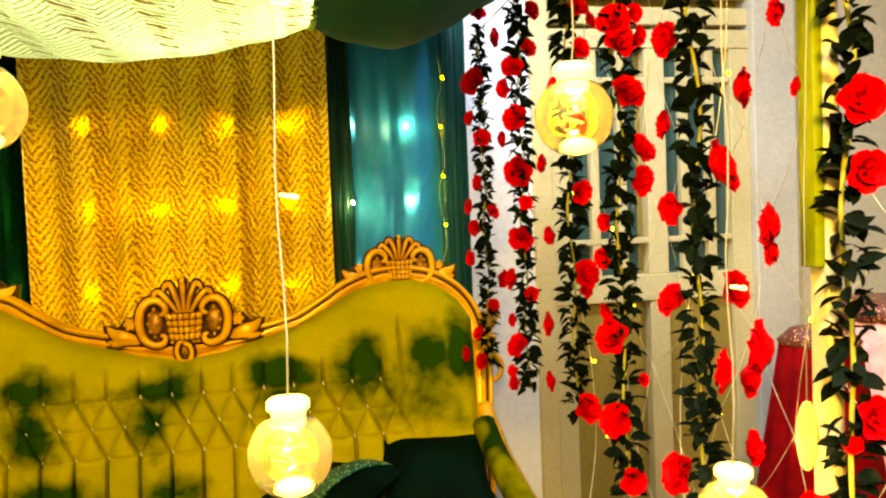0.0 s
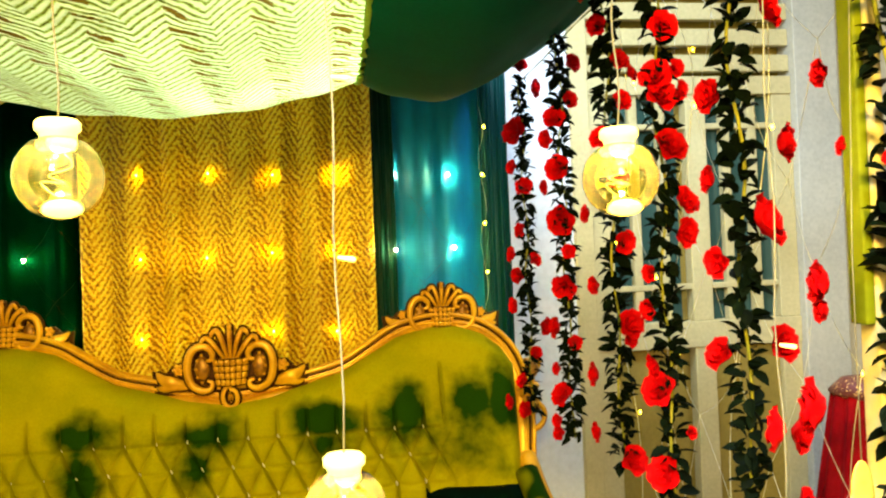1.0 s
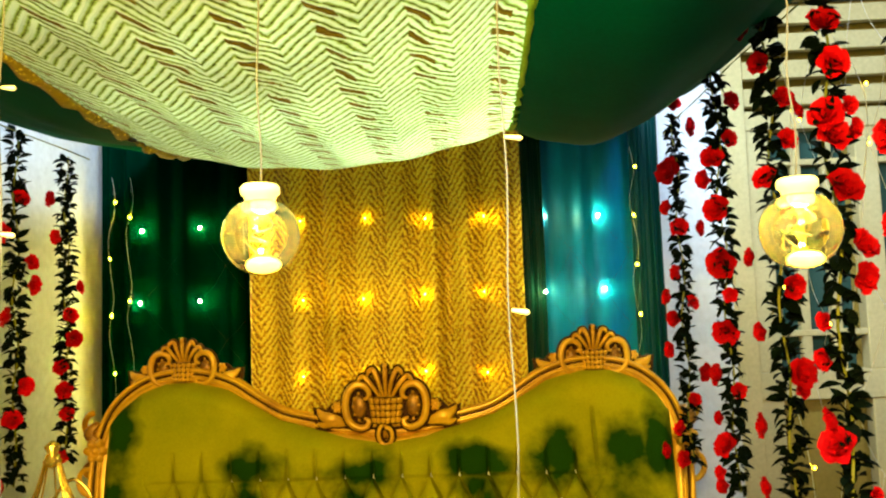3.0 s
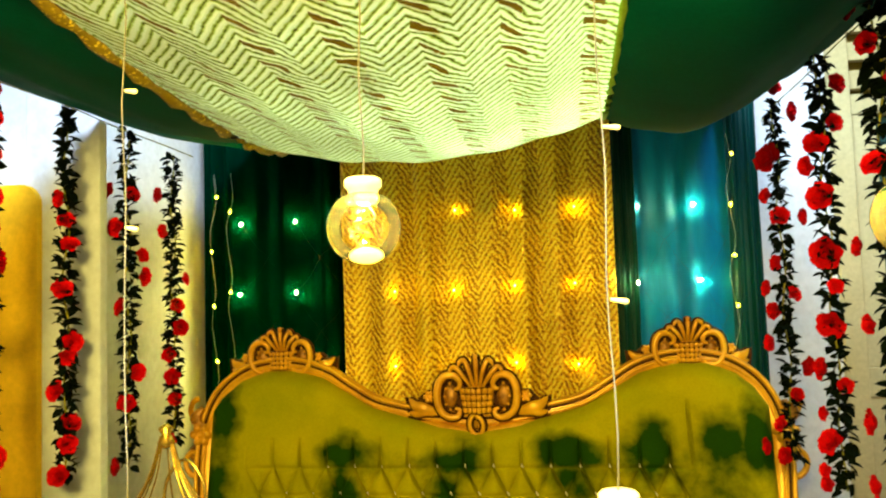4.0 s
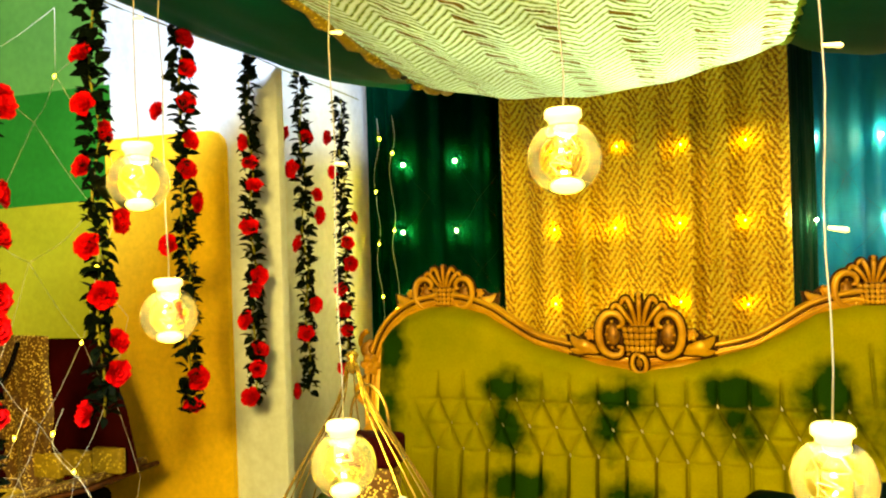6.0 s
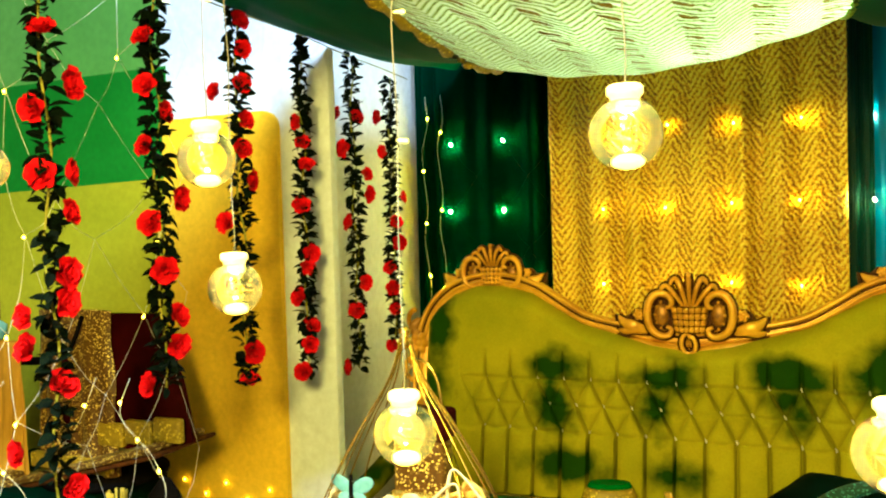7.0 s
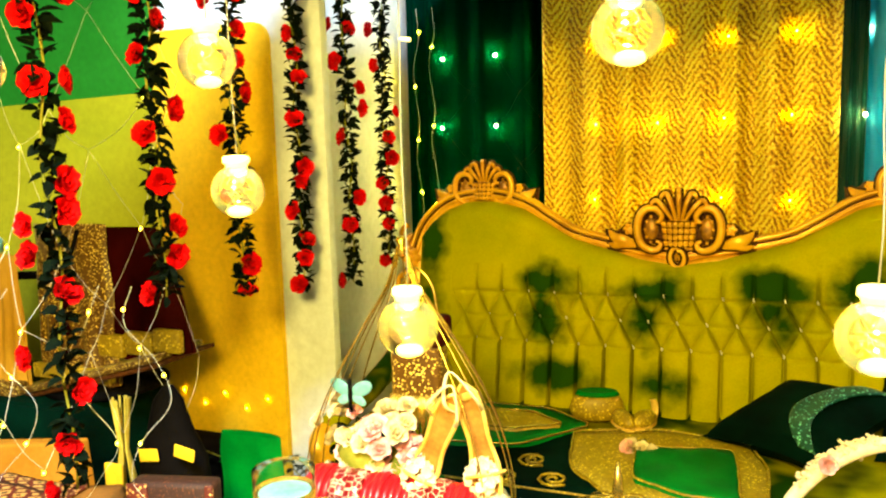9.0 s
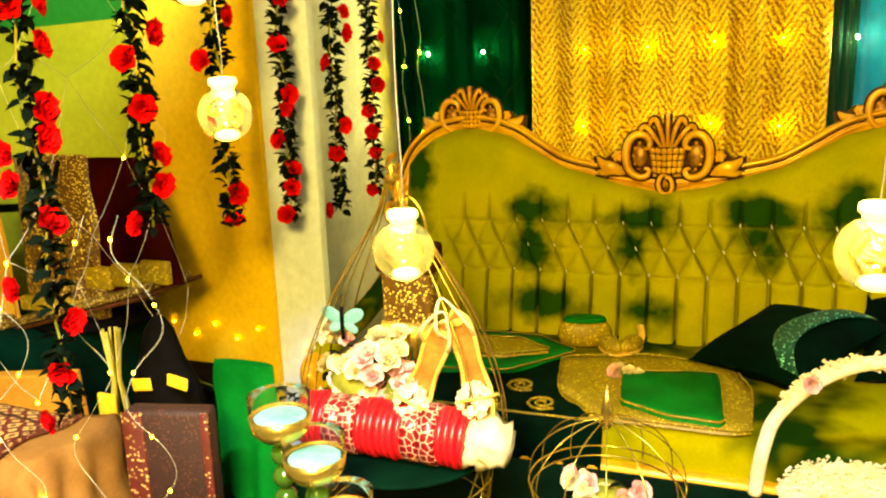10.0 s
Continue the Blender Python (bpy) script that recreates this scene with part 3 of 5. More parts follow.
def puff(x, z):
    """Height of the stuffing: pleats below the buttons, slanting tucks between them, short tucks above."""
    u = (x - PHASE) / STEP
    side = max(0.0, min(1.0, (x + 0.73) / 0.06)) * max(0.0, min(1.0, (0.66 - x) / 0.06))
    v = (z - ROW0) / ROW
    if v < 0:
        p = (0.72 + 0.28 * abs(math.sin(math.pi * u)) ** 0.5) * slit(u, 0.0032)
    elif v > 2:
        fade = max(0.0, 1 - (v - 2) / 1.2)
        p = 1 - fade * (1 - (0.6 + 0.4 * abs(math.sin(math.pi * u)) ** 0.5) * (0.4 + 0.6 * slit(u, 0.0035)))
    else:
        a, b = u + v / 2, u - v / 2
        p = (0.6 + 0.4 * (abs(math.sin(math.pi * a)) * abs(math.sin(math.pi * b))) ** 0.5) * (0.25 + 0.75 * slit(a, 0.003)) * (0.92 + 0.08 * slit(b, 0.003))
    row = abs(v - round(v)) * ROW if -0.5 < v < 2.5 else 1.0
    p *= 1 - 0.14 * math.exp(-(row / 0.007) ** 2)
    return 1 - side * (1 - p)


def back_cloth(s, t):
    x = -0.872 + 1.744 * s
    top = between(abs(x), TOPLINE)
    z = 0.42 + (top - 0.42) * t
    edge = min(1.0, (top - z) / 0.05, (0.872 - abs(x)) / 0.05)
    soft = math.sqrt(max(0.0, 1 - (1 - edge) ** 2))
    y = lean(z) - 0.05 * soft - 0.06 * puff(x, z) * soft + 0.004 * noise.noise((x * 6, z * 6, 2))
    if 0.84 < z < 1.03:
        y += 0.03 * math.exp(-((x - 0.625 - 0.03 * (1.03 - z)) / 0.004) ** 2) * math.sin((z - 0.84) / 0.19 * math.pi)
    return (x, y + 0.02, z), (x, z)


backrest = part("backrest", sheet(860, 190, back_cloth), BACK_VELVET, sofa, "button-tufted olive velvet backrest with painted shadow patches")
button_mesh = None
for r in range(3):
    for k in range(-10, 11):
        x = PHASE + (k + (0.5 if r == 1 else 0.0)) * STEP
        if not -0.70 < x < 0.60:
            continue
        z = ROW0 + r * ROW
        place = Matrix.Translation((x, lean(z) - 0.046, z))
        if button_mesh is None:
            b = part("button", ball(0.0075, Matrix.Diagonal((1, 0.6, 1, 1)), 10, 6), PEARL, backrest, "pearl button", at=place)
            button_mesh = b.data
        else:
            b = new("button", button_mesh)
            b.parent, b.matrix_basis = backrest, place
            tagged(b, "pearl button")

part("seat", box(-0.83, 0.83, -0.88, -0.16, 0.30, 0.485, 0.04, seg=4), OLIVE_VELVET, sofa, "olive velvet seat cushion")
part("seat_frame", box(-0.87, 0.87, -0.905, -0.12, 0.25, 0.40, 0.02, seg=3), GOLD_WOOD, sofa, "carved gilded seat frame")
for side in (-1, 1):
    arm = spline([(side * 0.885, -0.15, 0.72), (side * 0.895, -0.30, 0.625), (side * 0.90, -0.5, 0.565), (side * 0.90, -0.70, 0.54), (side * 0.895, -0.80, 0.50), (side * 0.88, -0.79, 0.455)], 6)
    part("arm", tube(arm, 0.03, 10, up=(0, 0, 1)), GOLD_WOOD, sofa, "curved gilded arm")
    part("arm_pad", tube([p + Vector((-side * 0.02, 0, 0.012)) for p in arm[3:22]], 0.036, 10, up=(0, 0, 1)), OLIVE_VELVET, sofa, "padded olive velvet arm rest")
    part("arm_post", tube(spline([(side * 0.89, -0.79, 0.50), (side * 0.90, -0.80, 0.42), (side * 0.88, -0.84, 0.36), (side * 0.86, -0.86, 0.27)], 5), 0.028, 10), GOLD_WOOD, sofa)
    part("side_panel", box(min(side * 0.80, side * 0.875), max(side * 0.80, side * 0.875), -0.80, -0.16, 0.33, 0.52, 0.03, seg=3), OLIVE_VELVET, sofa)
    for y in (-0.84, -0.2):
        part("leg", tube(spline([(side * 0.82, y, 0.24), (side * 0.85, y - 0.02, 0.14), (side * 0.82, y, 0.05), (side * 0.84, y - 0.03, 0.0)], 4), [0.045, 0.042, 0.038, 0.034, 0.03, 0.027, 0.024, 0.022, 0.02, 0.02, 0.022, 0.026, 0.028], 10), GOLD_WOOD, sofa)


def rosette(parent, x, z, r, y=-0.02):
    bm = bmesh.new()
    rings = []
    for q in (0.0, 0.12, 0.3, 0.45, 0.65, 0.85, 1.0):
        ring = []
        for k in range(42):
            a = 2 * math.pi * k / 42
            lobe = abs(math.cos(3 * a)) ** 0.6
            rr = r * q * (1 if q < 0.4 else 0.62 + 0.38 * lobe)
            hgt = 0.5 * math.cos(q * 5) if q < 0.31 else (0.15 + 0.35 * lobe) * math.sin(math.pi * min(1, (q - 0.25) / 0.75))
            ring.append(bm.verts.new((x + rr * math.cos(a), y - r * hgt, z + rr * math.sin(a))))
        rings.append(ring)
    for a, b in zip(rings, rings[1:]):
        for k in range(42):
            bm.faces.new((a[k], a[(k + 1) % 42], b[(k + 1) % 42], b[k]))
    bmesh.ops.remove_doubles(bm, verts=bm.verts, dist=1e-6)
    part("rosette", bm, GOLD_WOOD, parent)


def crest(x, y, z, w, h, label, drop=False):
    """A carved crest: plate darkened for the shade in its recesses, basket, plumes, acanthus, scrolls, rosettes and
    leaves; w and h are its width and height.
    """
    half = [(0.60, -0.05), (0.62, 0.36), (0.52, 0.30), (0.44, 0.47), (0.38, 0.47), (0.345, 0.42), (0.33, 0.64), (0.23, 0.74), (0.13, 0.60), (0.07, 0.72), (0.0, 0.74)]
    ring = [(a * w, b * h) for a, b in half] + [(-a * w, b * h) for a, b in half[-2::-1]] + ([(-0.12 * w, -0.12 * h), (-0.09 * w, -0.3 * h), (0.0, -0.38 * h), (0.09 * w, -0.3 * h), (0.12 * w, -0.12 * h)] if drop else [])
    bm = bmesh.new()
    front = [bm.verts.new((a, 0.0, b)) for a, b in ring]
    back = [bm.verts.new((a, 0.014, b)) for a, b in ring]
    bm.faces.new(front)
    bm.faces.new(back[::-1])
    for k in range(len(ring)):
        bm.faces.new((front[k], front[(k + 1) % len(ring)], back[(k + 1) % len(ring)], back[k]))
    c = part("crest", bm, DARK_BROWN, sofa, label, False, at=Matrix.Translation((x, y, z)))
    g = 0.92 * w / 0.36

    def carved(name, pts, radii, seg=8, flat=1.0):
        """A gilded run with a dark copy behind it, standing in for shade along its edges."""
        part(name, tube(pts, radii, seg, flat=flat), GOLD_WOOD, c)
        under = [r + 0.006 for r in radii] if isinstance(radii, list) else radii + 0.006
        part("shade_edge", tube([Vector(p) + Vector((0, 0.008, 0)) for p in pts], under, 8, flat=0.5), DARK_BROWN, c, "dark edge run standing in for shade")

    def woven(s, t):
        u = 2 * s - 1
        bump = abs(math.sin(s * math.pi * 6)) ** 0.5 * abs(math.sin(t * math.pi * 4)) ** 0.5
        return (u * (0.115 + 0.03 * t) * w, -0.006 - 0.026 * math.cos(u * 1.3) - 0.010 * bump, (0.08 + 0.44 * t) * h), (s, t)
    thick(part("basket", sheet(36, 24, woven), GOLD_WOOD, c), 0.006)
    # Dark runs over the weave stand in for shade between its strands.
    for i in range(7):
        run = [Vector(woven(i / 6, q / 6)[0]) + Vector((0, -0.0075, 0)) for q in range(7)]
        part("shade_line", tube(run, 0.0017, 5), DARK_BROWN, c, "dark line standing in for shade in the weave")
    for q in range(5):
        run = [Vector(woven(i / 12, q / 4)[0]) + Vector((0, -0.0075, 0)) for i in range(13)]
        part("shade_line", tube(run, 0.0017, 5), DARK_BROWN, c, "dark line standing in for shade in the weave")
    for k in range(-2, 3):
        a = k * 0.34
        ln = h * (0.56 - 0.04 * abs(k))
        base = Vector((k * 0.022 * w, -0.014, 0.50 * h))
        tip = base + Vector((math.sin(a) * ln * 0.9, -0.012, math.cos(a) * ln))
        sg = 0 if k == 0 else math.copysign(1, k)
        pts = spline([base, base.lerp(tip, 0.6) + Vector((-sg * 0.012 * w, -0.008, 0)), tip, tip + Vector((sg * 0.035 * w, -0.008, -0.02 * h)), tip + Vector((sg * 0.045 * w, -0.004, -0.09 * h))], 5)
        n = len(pts)
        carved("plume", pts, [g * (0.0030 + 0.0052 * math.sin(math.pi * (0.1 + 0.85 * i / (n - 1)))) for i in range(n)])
    for s in (-1, 1):
        pts = spline([(s * a * w, -0.020 - 0.010 * math.sin(3 * a), b * h) for a, b in ((0.185, 0.50), (0.150, 0.52), (0.140, 0.62), (0.185, 0.73), (0.26, 0.735), (0.318, 0.60), (0.335, 0.36), (0.305, 0.13), (0.235, 0.02), (0.165, 0.03), (0.145, 0.13), (0.185, 0.17))], 4)
        n = len(pts)
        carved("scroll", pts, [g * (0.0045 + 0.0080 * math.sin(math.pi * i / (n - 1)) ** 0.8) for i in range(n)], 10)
        part("inner_leaf", ball(1, pose(s * 0.225 * w, -0.010, 0.37 * h) @ Matrix.Diagonal((0.062 * w, 0.012, 0.20 * h, 1)), 12, 8), DARK_GILT, c)
        for k in range(5):
            a = math.radians(-70 + 35 * k)
            part("bead", ball(0.013 * w, pose(s * (0.20 + 0.075 * math.cos(a)) * w, -0.020, (0.37 + 0.24 * math.sin(a)) * h), 8, 6), GOLD_WOOD, c)
        rosette(c, s * 0.405 * w, 0.37 * h, 0.055 * w, -0.016)
        for low, high, wide in ((0.10, 0.34, 1.0), (0.05, 0.10, 0.75)):
            pts = spline([(s * 0.34 * w, -0.008, low * h), (s * 0.45 * w, -0.018, (low + 0.06) * h), (s * 0.53 * w, -0.014, (low * 0.5 + high * 0.5) * h), (s * 0.585 * w, -0.004, high * h)], 4)
            n = len(pts)
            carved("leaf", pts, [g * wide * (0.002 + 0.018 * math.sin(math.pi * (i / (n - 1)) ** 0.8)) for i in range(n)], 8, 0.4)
    if drop:
        pts = []
        for i in range(18):
            q = i / 17
            a = math.pi * (0.5 + 2.1 * q)
            pts.append(Vector((0.075 * w * math.cos(a) * (1 - 0.5 * q), -0.03, -0.12 * h + 0.2 * h * math.sin(a) * (1 - 0.35 * q))))
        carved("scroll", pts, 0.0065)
    return c


# the rail widens to a point under the centre crest
run = spline([(-0.26, lean(0.95) - 0.012, 0.950), (-0.16, lean(0.94) - 0.018, 0.945), (-0.07, lean(0.92) - 0.022, 0.922), (0.0, lean(0.9) - 0.024, 0.905),
              (0.07, lean(0.92) - 0.022, 0.922), (0.16, lean(0.94) - 0.018, 0.945), (0.26, lean(0.95) - 0.012, 0.950)], 5)
part("apron", tube(run, [0.012 + 0.022 * math.sin(math.pi * i / 30) for i in range(31)], 10, flat=0.7), GOLD_WOOD, sofa, "gilded apron under the centre crest")
part("apron_line", tube([p + Vector((0, -0.012, -0.010 - 0.020 * math.sin(math.pi * i / 30))) for i, p in enumerate(run)], 0.004, 6), DARK_BROWN, sofa)
crest(-0.648, -0.04, 1.120, 0.305, 0.135, "carved gilded crest with plumes and scrolls")
crest(0.652, -0.04, 1.118, 0.305, 0.135, "carved gilded crest with plumes and scrolls")
crest(0.004, -0.10, 0.976, 0.37, 0.178, "large carved gilded centre crest with drooping scroll", True)
for side in (-1, 1):
    rosette(sofa, side * 0.905, 0.93, 0.04, lean(0.93) - 0.035)
    for cz, turn, rad in ((1.0, 1, 0.036), (0.845, -1, 0.04)):
        curl = []
        for i in range(20):
            q = i / 19
            a = math.pi * (0.5 + 1.9 * q) * turn
            curl.append(Vector((side * (0.925 - math.cos(a) * rad * (1 - 0.7 * q)), lean(cz) - 0.02, cz + math.sin(a) * rad * (1 - 0.7 * q) * 1.2)))
        part("volute", tube(curl, [0.010 - 0.005 * i / 19 for i in range(20)], 8), GOLD_WOOD, sofa, "carved gilded volute")
    for dz, sx in ((0.05, 0.02), (-0.06, 0.025), (-0.12, 0.0)):
        pts = spline([(side * 0.895, lean(0.93) - 0.025, 0.93 + dz * 0.4), (side * (0.91 + sx), lean(0.93) - 0.03, 0.93 + dz), (side * (0.895 + sx * 0.3), lean(0.93) - 0.02, 0.93 + dz * 1.7)], 5)
        part("side_leaf", tube(pts, [0.005 + 0.012 * math.sin(math.pi * i / 10) for i in range(11)], 8, flat=0.6), DARK_GILT, sofa)

# ---- hanging globes ----


def globe(x, y, z, lights=()):
    g = thing("globe_light", (x, y, z), 0, "clear glass globe light on a white cord, lit warm yellow", "lamp", "globe lights over the stage")
    top = canopy_height(x, y) - z
    wob = [(0.0015 * math.sin(k * 1.3), 0.0015 * math.cos(k * 1.7), top * k / 16) for k in range(17)]
    part("cord", tube(wob, 0.0007, 6), CORD, g, "thin white cord")
    part("cap", lathe([(0.003, 0.001), (0.0125, 0.0), (0.0145, -0.002), (0.0145, -0.007), (0.012, -0.009), (0.0112, -0.0125), (0.010, -0.013)], 20), LIT_CAP, g, "glowing yellow plastic cap")
    prof = [(0.0105, -0.0118), (0.0118, -0.0128)]
    for k in range(1, 15):
        a = 0.44 + (math.pi - 0.48) * k / 14
        prof.append((0.029 * math.sin(a), -0.0385 + 0.029 * math.cos(a)))
    shell = part("glass", lathe(prof, 28), GLASS, g, "clear glass, its yellow glow painted as an amber tint")
    shell.visible_shadow = False
    part("led_cluster", ball(0.0098, pose(0.002, 0, -0.0155) @ Matrix.Diagonal((1.0, 1, 0.62, 1)), 10, 8), GLOBE_LED, g, "bright LED cluster")
    part("led_pool", ball(0.0125, pose(0.002, -0.002, -0.0605) @ Matrix.Diagonal((1.05, 1.0, 0.5, 1)), 14, 8), GLOBE_LED, g, "bright LED cluster")
    loop = spline([(0.002, 0, -0.02), (0.010, -0.004, -0.032), (-0.008, 0.004, -0.037), (0.006, -0.006, -0.044), (-0.012, 0.0, -0.042), (0.002, 0, -0.056)], 5)
    part("wire", tube(loop, 0.0005, 5), CORD, g)
    for h in lights:
        part("side_light", tube([(0.001, 0, h + 0.001), (0.006, -0.002, h), (0.012, -0.003, h - 0.001), (0.0135, -0.003, h - 0.001)], [0.0012, 0.0016, 0.002, 0.0008], 8, up=(0, 0, 1)), LIT_CAP, g, "small lit LED on the cord")
    return g


for i, (gx, gy, gz) in enumerate(GLOBES):
    globe(gx, gy, gz, {1: (0.136, 0.263), 5: (0.227, 0.342), 6: (0.14,), 3: (0.12,)}.get(i, ()))

# ---- rose garlands ----


def rose_mesh(material):
    bm = bmesh.new()
    rng = random.Random(4)
    root = bm.verts.new((0, 0, -0.006))
    for ring, (count, r, tilt, size) in enumerate(((3, 0.004, 0.1, 0.017), (4, 0.010, 0.45, 0.021), (5, 0.015, 0.85, 0.024))):
        for k in range(count):
            a = 2 * math.pi * (k + 0.5 * ring) / count + rng.uniform(-0.2, 0.2)
            m = Matrix.Rotation(a, 4, "Z") @ Matrix.Translation((r * 0.6, 0, -0.003 * ring)) @ Matrix.Rotation(tilt, 4, "Y")
            grid = []
            for i in range(1, 5):
                row = []
                for j in range(4):
                    u, v = (j / 3 - 0.5) * 2, i / 4
                    wide = size * (0.3 + 0.8 * math.sin(math.pi * (0.2 + 0.6 * v)))
                    row.append(bm.verts.new(m @ Vector((-0.4 * size * u * u + 0.55 * size * max(0, v - 0.6) + rng.uniform(-1, 1) * 0.0018, u * wide * 0.75, v * size * 1.3 - 0.004 + rng.uniform(-1, 1) * 0.001))))
                grid.append(row)
            for j in range(3):
                bm.faces.new((root, grid[0][j + 1], grid[0][j]))
            for i in range(3):
                for j in range(3):
                    bm.faces.new((grid[i][j], grid[i][j + 1], grid[i + 1][j + 1], grid[i + 1][j]))
    me = bpy.data.meshes.new("rose")
    bm.to_mesh(me)
    bm.free()
    me.materials.append(material)
    for p in me.polygons:
        p.use_smooth = True
    return me


def leaf_mesh(length, width):
    bm = bmesh.new()
    rows = []
    for i in range(5):
        v = i / 4
        w = width * math.sin(math.pi * min(1, 0.06 + v * 0.94)) ** 0.8
        bend = -0.25 * length * v * v
        rows.append([bm.verts.new((length * v, s * w / 2, bend + 0.18 * abs(s) * w)) for s in (-1, 0, 1)])
    for a, b in zip(rows, rows[1:]):
        for k in range(2):
            bm.faces.new((a[k], a[k + 1], b[k + 1], b[k]))
    me = bpy.data.meshes.new("leaf")
    bm.to_mesh(me)
    bm.free()
    me.materials.append(LEAF_GREEN)
    for p in me.polygons:
        p.use_smooth = True
    return me


ROSE, LEAF = rose_mesh(ROSE_RED), leaf_mesh(0.031, 0.020)
garlands = [0]


def garland(x, y, top, bottom, roses, size=1.0, leaves=340):
    """A hanging garland; roses are (height, sideways) in millimetres as seen from the front of the stage."""
    garlands[0] += 1
    rng = random.Random(garlands[0] * 7)
    g = thing("rose_garland", (x, y, 0), 0, "hanging garland of red cloth roses and dark green leaves", "garland", "rose garlands along the stage sides")
    way = Vector((x - 0.27, y + 2.56, 0)).normalized()
    right = Vector((way.y, -way.x, 0))
    n = 26
    stem = [Vector((0.006 * math.sin(k * 0.9 + x * 9), 0.006 * math.cos(k * 0.7), bottom + (top - bottom) * k / n)) for k in range(n + 1)]
    part("stem", tube(stem, 0.0022, 5, up=(1, 0, 0)), STEM_GREEN, g, "thin yellow-green stem")
    for h, off, *wide in roses:
        ob = new("rose", ROSE)
        ob.parent = g
        out = (right * (off / 1000) - way * 0.012)
        aim = (right * (off / 25) - way * rng.uniform(0.5, 1.3) + Vector((rng.uniform(-.3, .3), rng.uniform(-.3, .3), rng.uniform(-0.2, 0.5)))).normalized()
        q = aim.to_track_quat("Z", "Y").to_matrix().to_4x4()
        k = wide[0] / 62 if wide else size * rng.uniform(0.66, 0.86)
        ob.matrix_basis = Matrix.Translation(out + Vector((0, 0, h / 1000))) @ q @ Matrix.Rotation(rng.uniform(0, 6.28), 4, "Z") @ Matrix.Diagonal((k, k, k, 1))
    for i in range(leaves):
        ob = new("leaf", LEAF)
        ob.parent = g
        z = bottom + (top - bottom) * (i + rng.random()) / leaves
        a, e = rng.uniform(0, 6.28), rng.uniform(-1.1, 0.9)
        k = size * rng.uniform(0.7, 1.15)
        ob.matrix_basis = (Matrix.Translation((0.006 * math.cos(a), 0.006 * math.sin(a), z)) @ Matrix.Rotation(a, 4, "Z") @ Matrix.Rotation(e, 4, "Y")
                           @ Matrix.Rotation(rng.uniform(-0.8, 0.8), 4, "X") @ Matrix.Diagonal((k, k, k, 1)))
    return g

garland(-0.790, -1.710, 1.82, 0.77, [(858, -4, 44), (781, -29, 42), (1646, 1), (1565, 34), (1524, -15), (1424, -7), (1428, 29), (1366, 26), (1273, 19), (1209, -36), (1228, 17), (1161, -34), (1099, 8), (1004, -52), (939, 18)])
garland(-0.810, -1.450, 1.82, 1.04, [(1690, -17), (1601, -16), (1555, 11), (1491, -20), (1396, 32), (1349, -15), (1264, 4), (1177, 24), (1123, 22), (1052, -26)])
garland(-0.830, -1.180, 1.82, 0.99, [(1787, 7), (1726, 11), (1652, 8), (1633, -46), (1572, 12), (1510, 4), (1442, 19), (1350, -32), (1213, -19), (1067, 13), (1004, 5)])
garland(-0.875, -0.860, 1.82, 0.96, [(1609, -11), (1555, 1), (1497, 8), (1394, -7), (1272, 11), (1237, 2), (1159, -18), (1084, 8), (1035, 3), (966, -14)])
garland(-0.860, -0.620, 1.82, 0.93, [(1657, -41), (1648, 10), (1560, -25), (1486, 33), (1430, 36), (1350, -15), (1178, 20), (1097, -6), (937, -27)])
garland(-0.900, -0.300, 1.82, 0.94, [(1691, -36), (1581, -24), (1432, 31), (1350, 10), (1285, 17), (1202, -13), (1137, -5), (1072, 2), (951, -11)])
garland(0.850, -0.400, 1.84, 0.90, [(1864, 2, 43), (1801, 36, 53), (1681, -15, 79), (1585, -28, 42), (1527, 0, 52), (1525, 47, 47), (1408, -12, 44), (1343, -37, 47), (1325, 19, 42), (1285, -24, 47), (1202, -37, 47), (1143, 38, 52), (1070, 14, 36), (993, -24, 42), (936, -58, 47), (914, -17, 48)])
garland(0.830, -0.830, 1.84, 0.925, [(1758, 29, 43), (1677, 22, 38), (1638, -12, 51), (1594, -30, 42), (1527, -8, 59), (1411, -4, 67), (1341, 6, 33), (1266, -5, 59), (1175, -24, 50), (1140, 12, 34), (1083, -27, 30), (1024, -17, 55), (969, -31, 30), (941, -28, 34)])
garland(0.820, -1.160, 1.84, 0.95, [(1813, -30, 46), (1745, -12, 40), (1677, 21, 40), (1652, 40, 34), (1605, 22, 40), (1540, -14, 42), (1470, 10, 44), (1405, -44, 34), (1352, 17, 44), (1276, -35, 34), (1204, 20, 54), (1180, 19, 36), (1116, -40, 44), (1013, -40, 38), (962, 15, 55)])
garland(0.800, -1.420, 1.84, 0.89, [(1790, 14, 44), (1720, 2, 46), (1660, 10, 46), (1598, 26, 28), (1587, 0, 50), (1565, 31, 30), (1557, 4, 50), (1483, 13, 52), (1401, 31, 46), (1358, 28, 46), (1300, -20, 28), (1247, -24, 32), (1164, -18, 38), (1128, -14, 52), (1067, 25, 20), (1007, -12, 52), (918, 7, 41)], 0.95)
garland(0.790, -1.660, 1.84, 0.91, [(1720, -8, 46), (1650, 17, 50), (1600, 36, 42), (1511, -26, 42), (1448, 46, 46), (1413, -30, 34), (1360, 22, 64), (1315, -25, 38), (1220, 35, 44), (1207, -27, 40), (1120, 48, 46), (1038, 51, 40), (1002, -24, 50)], 0.85)
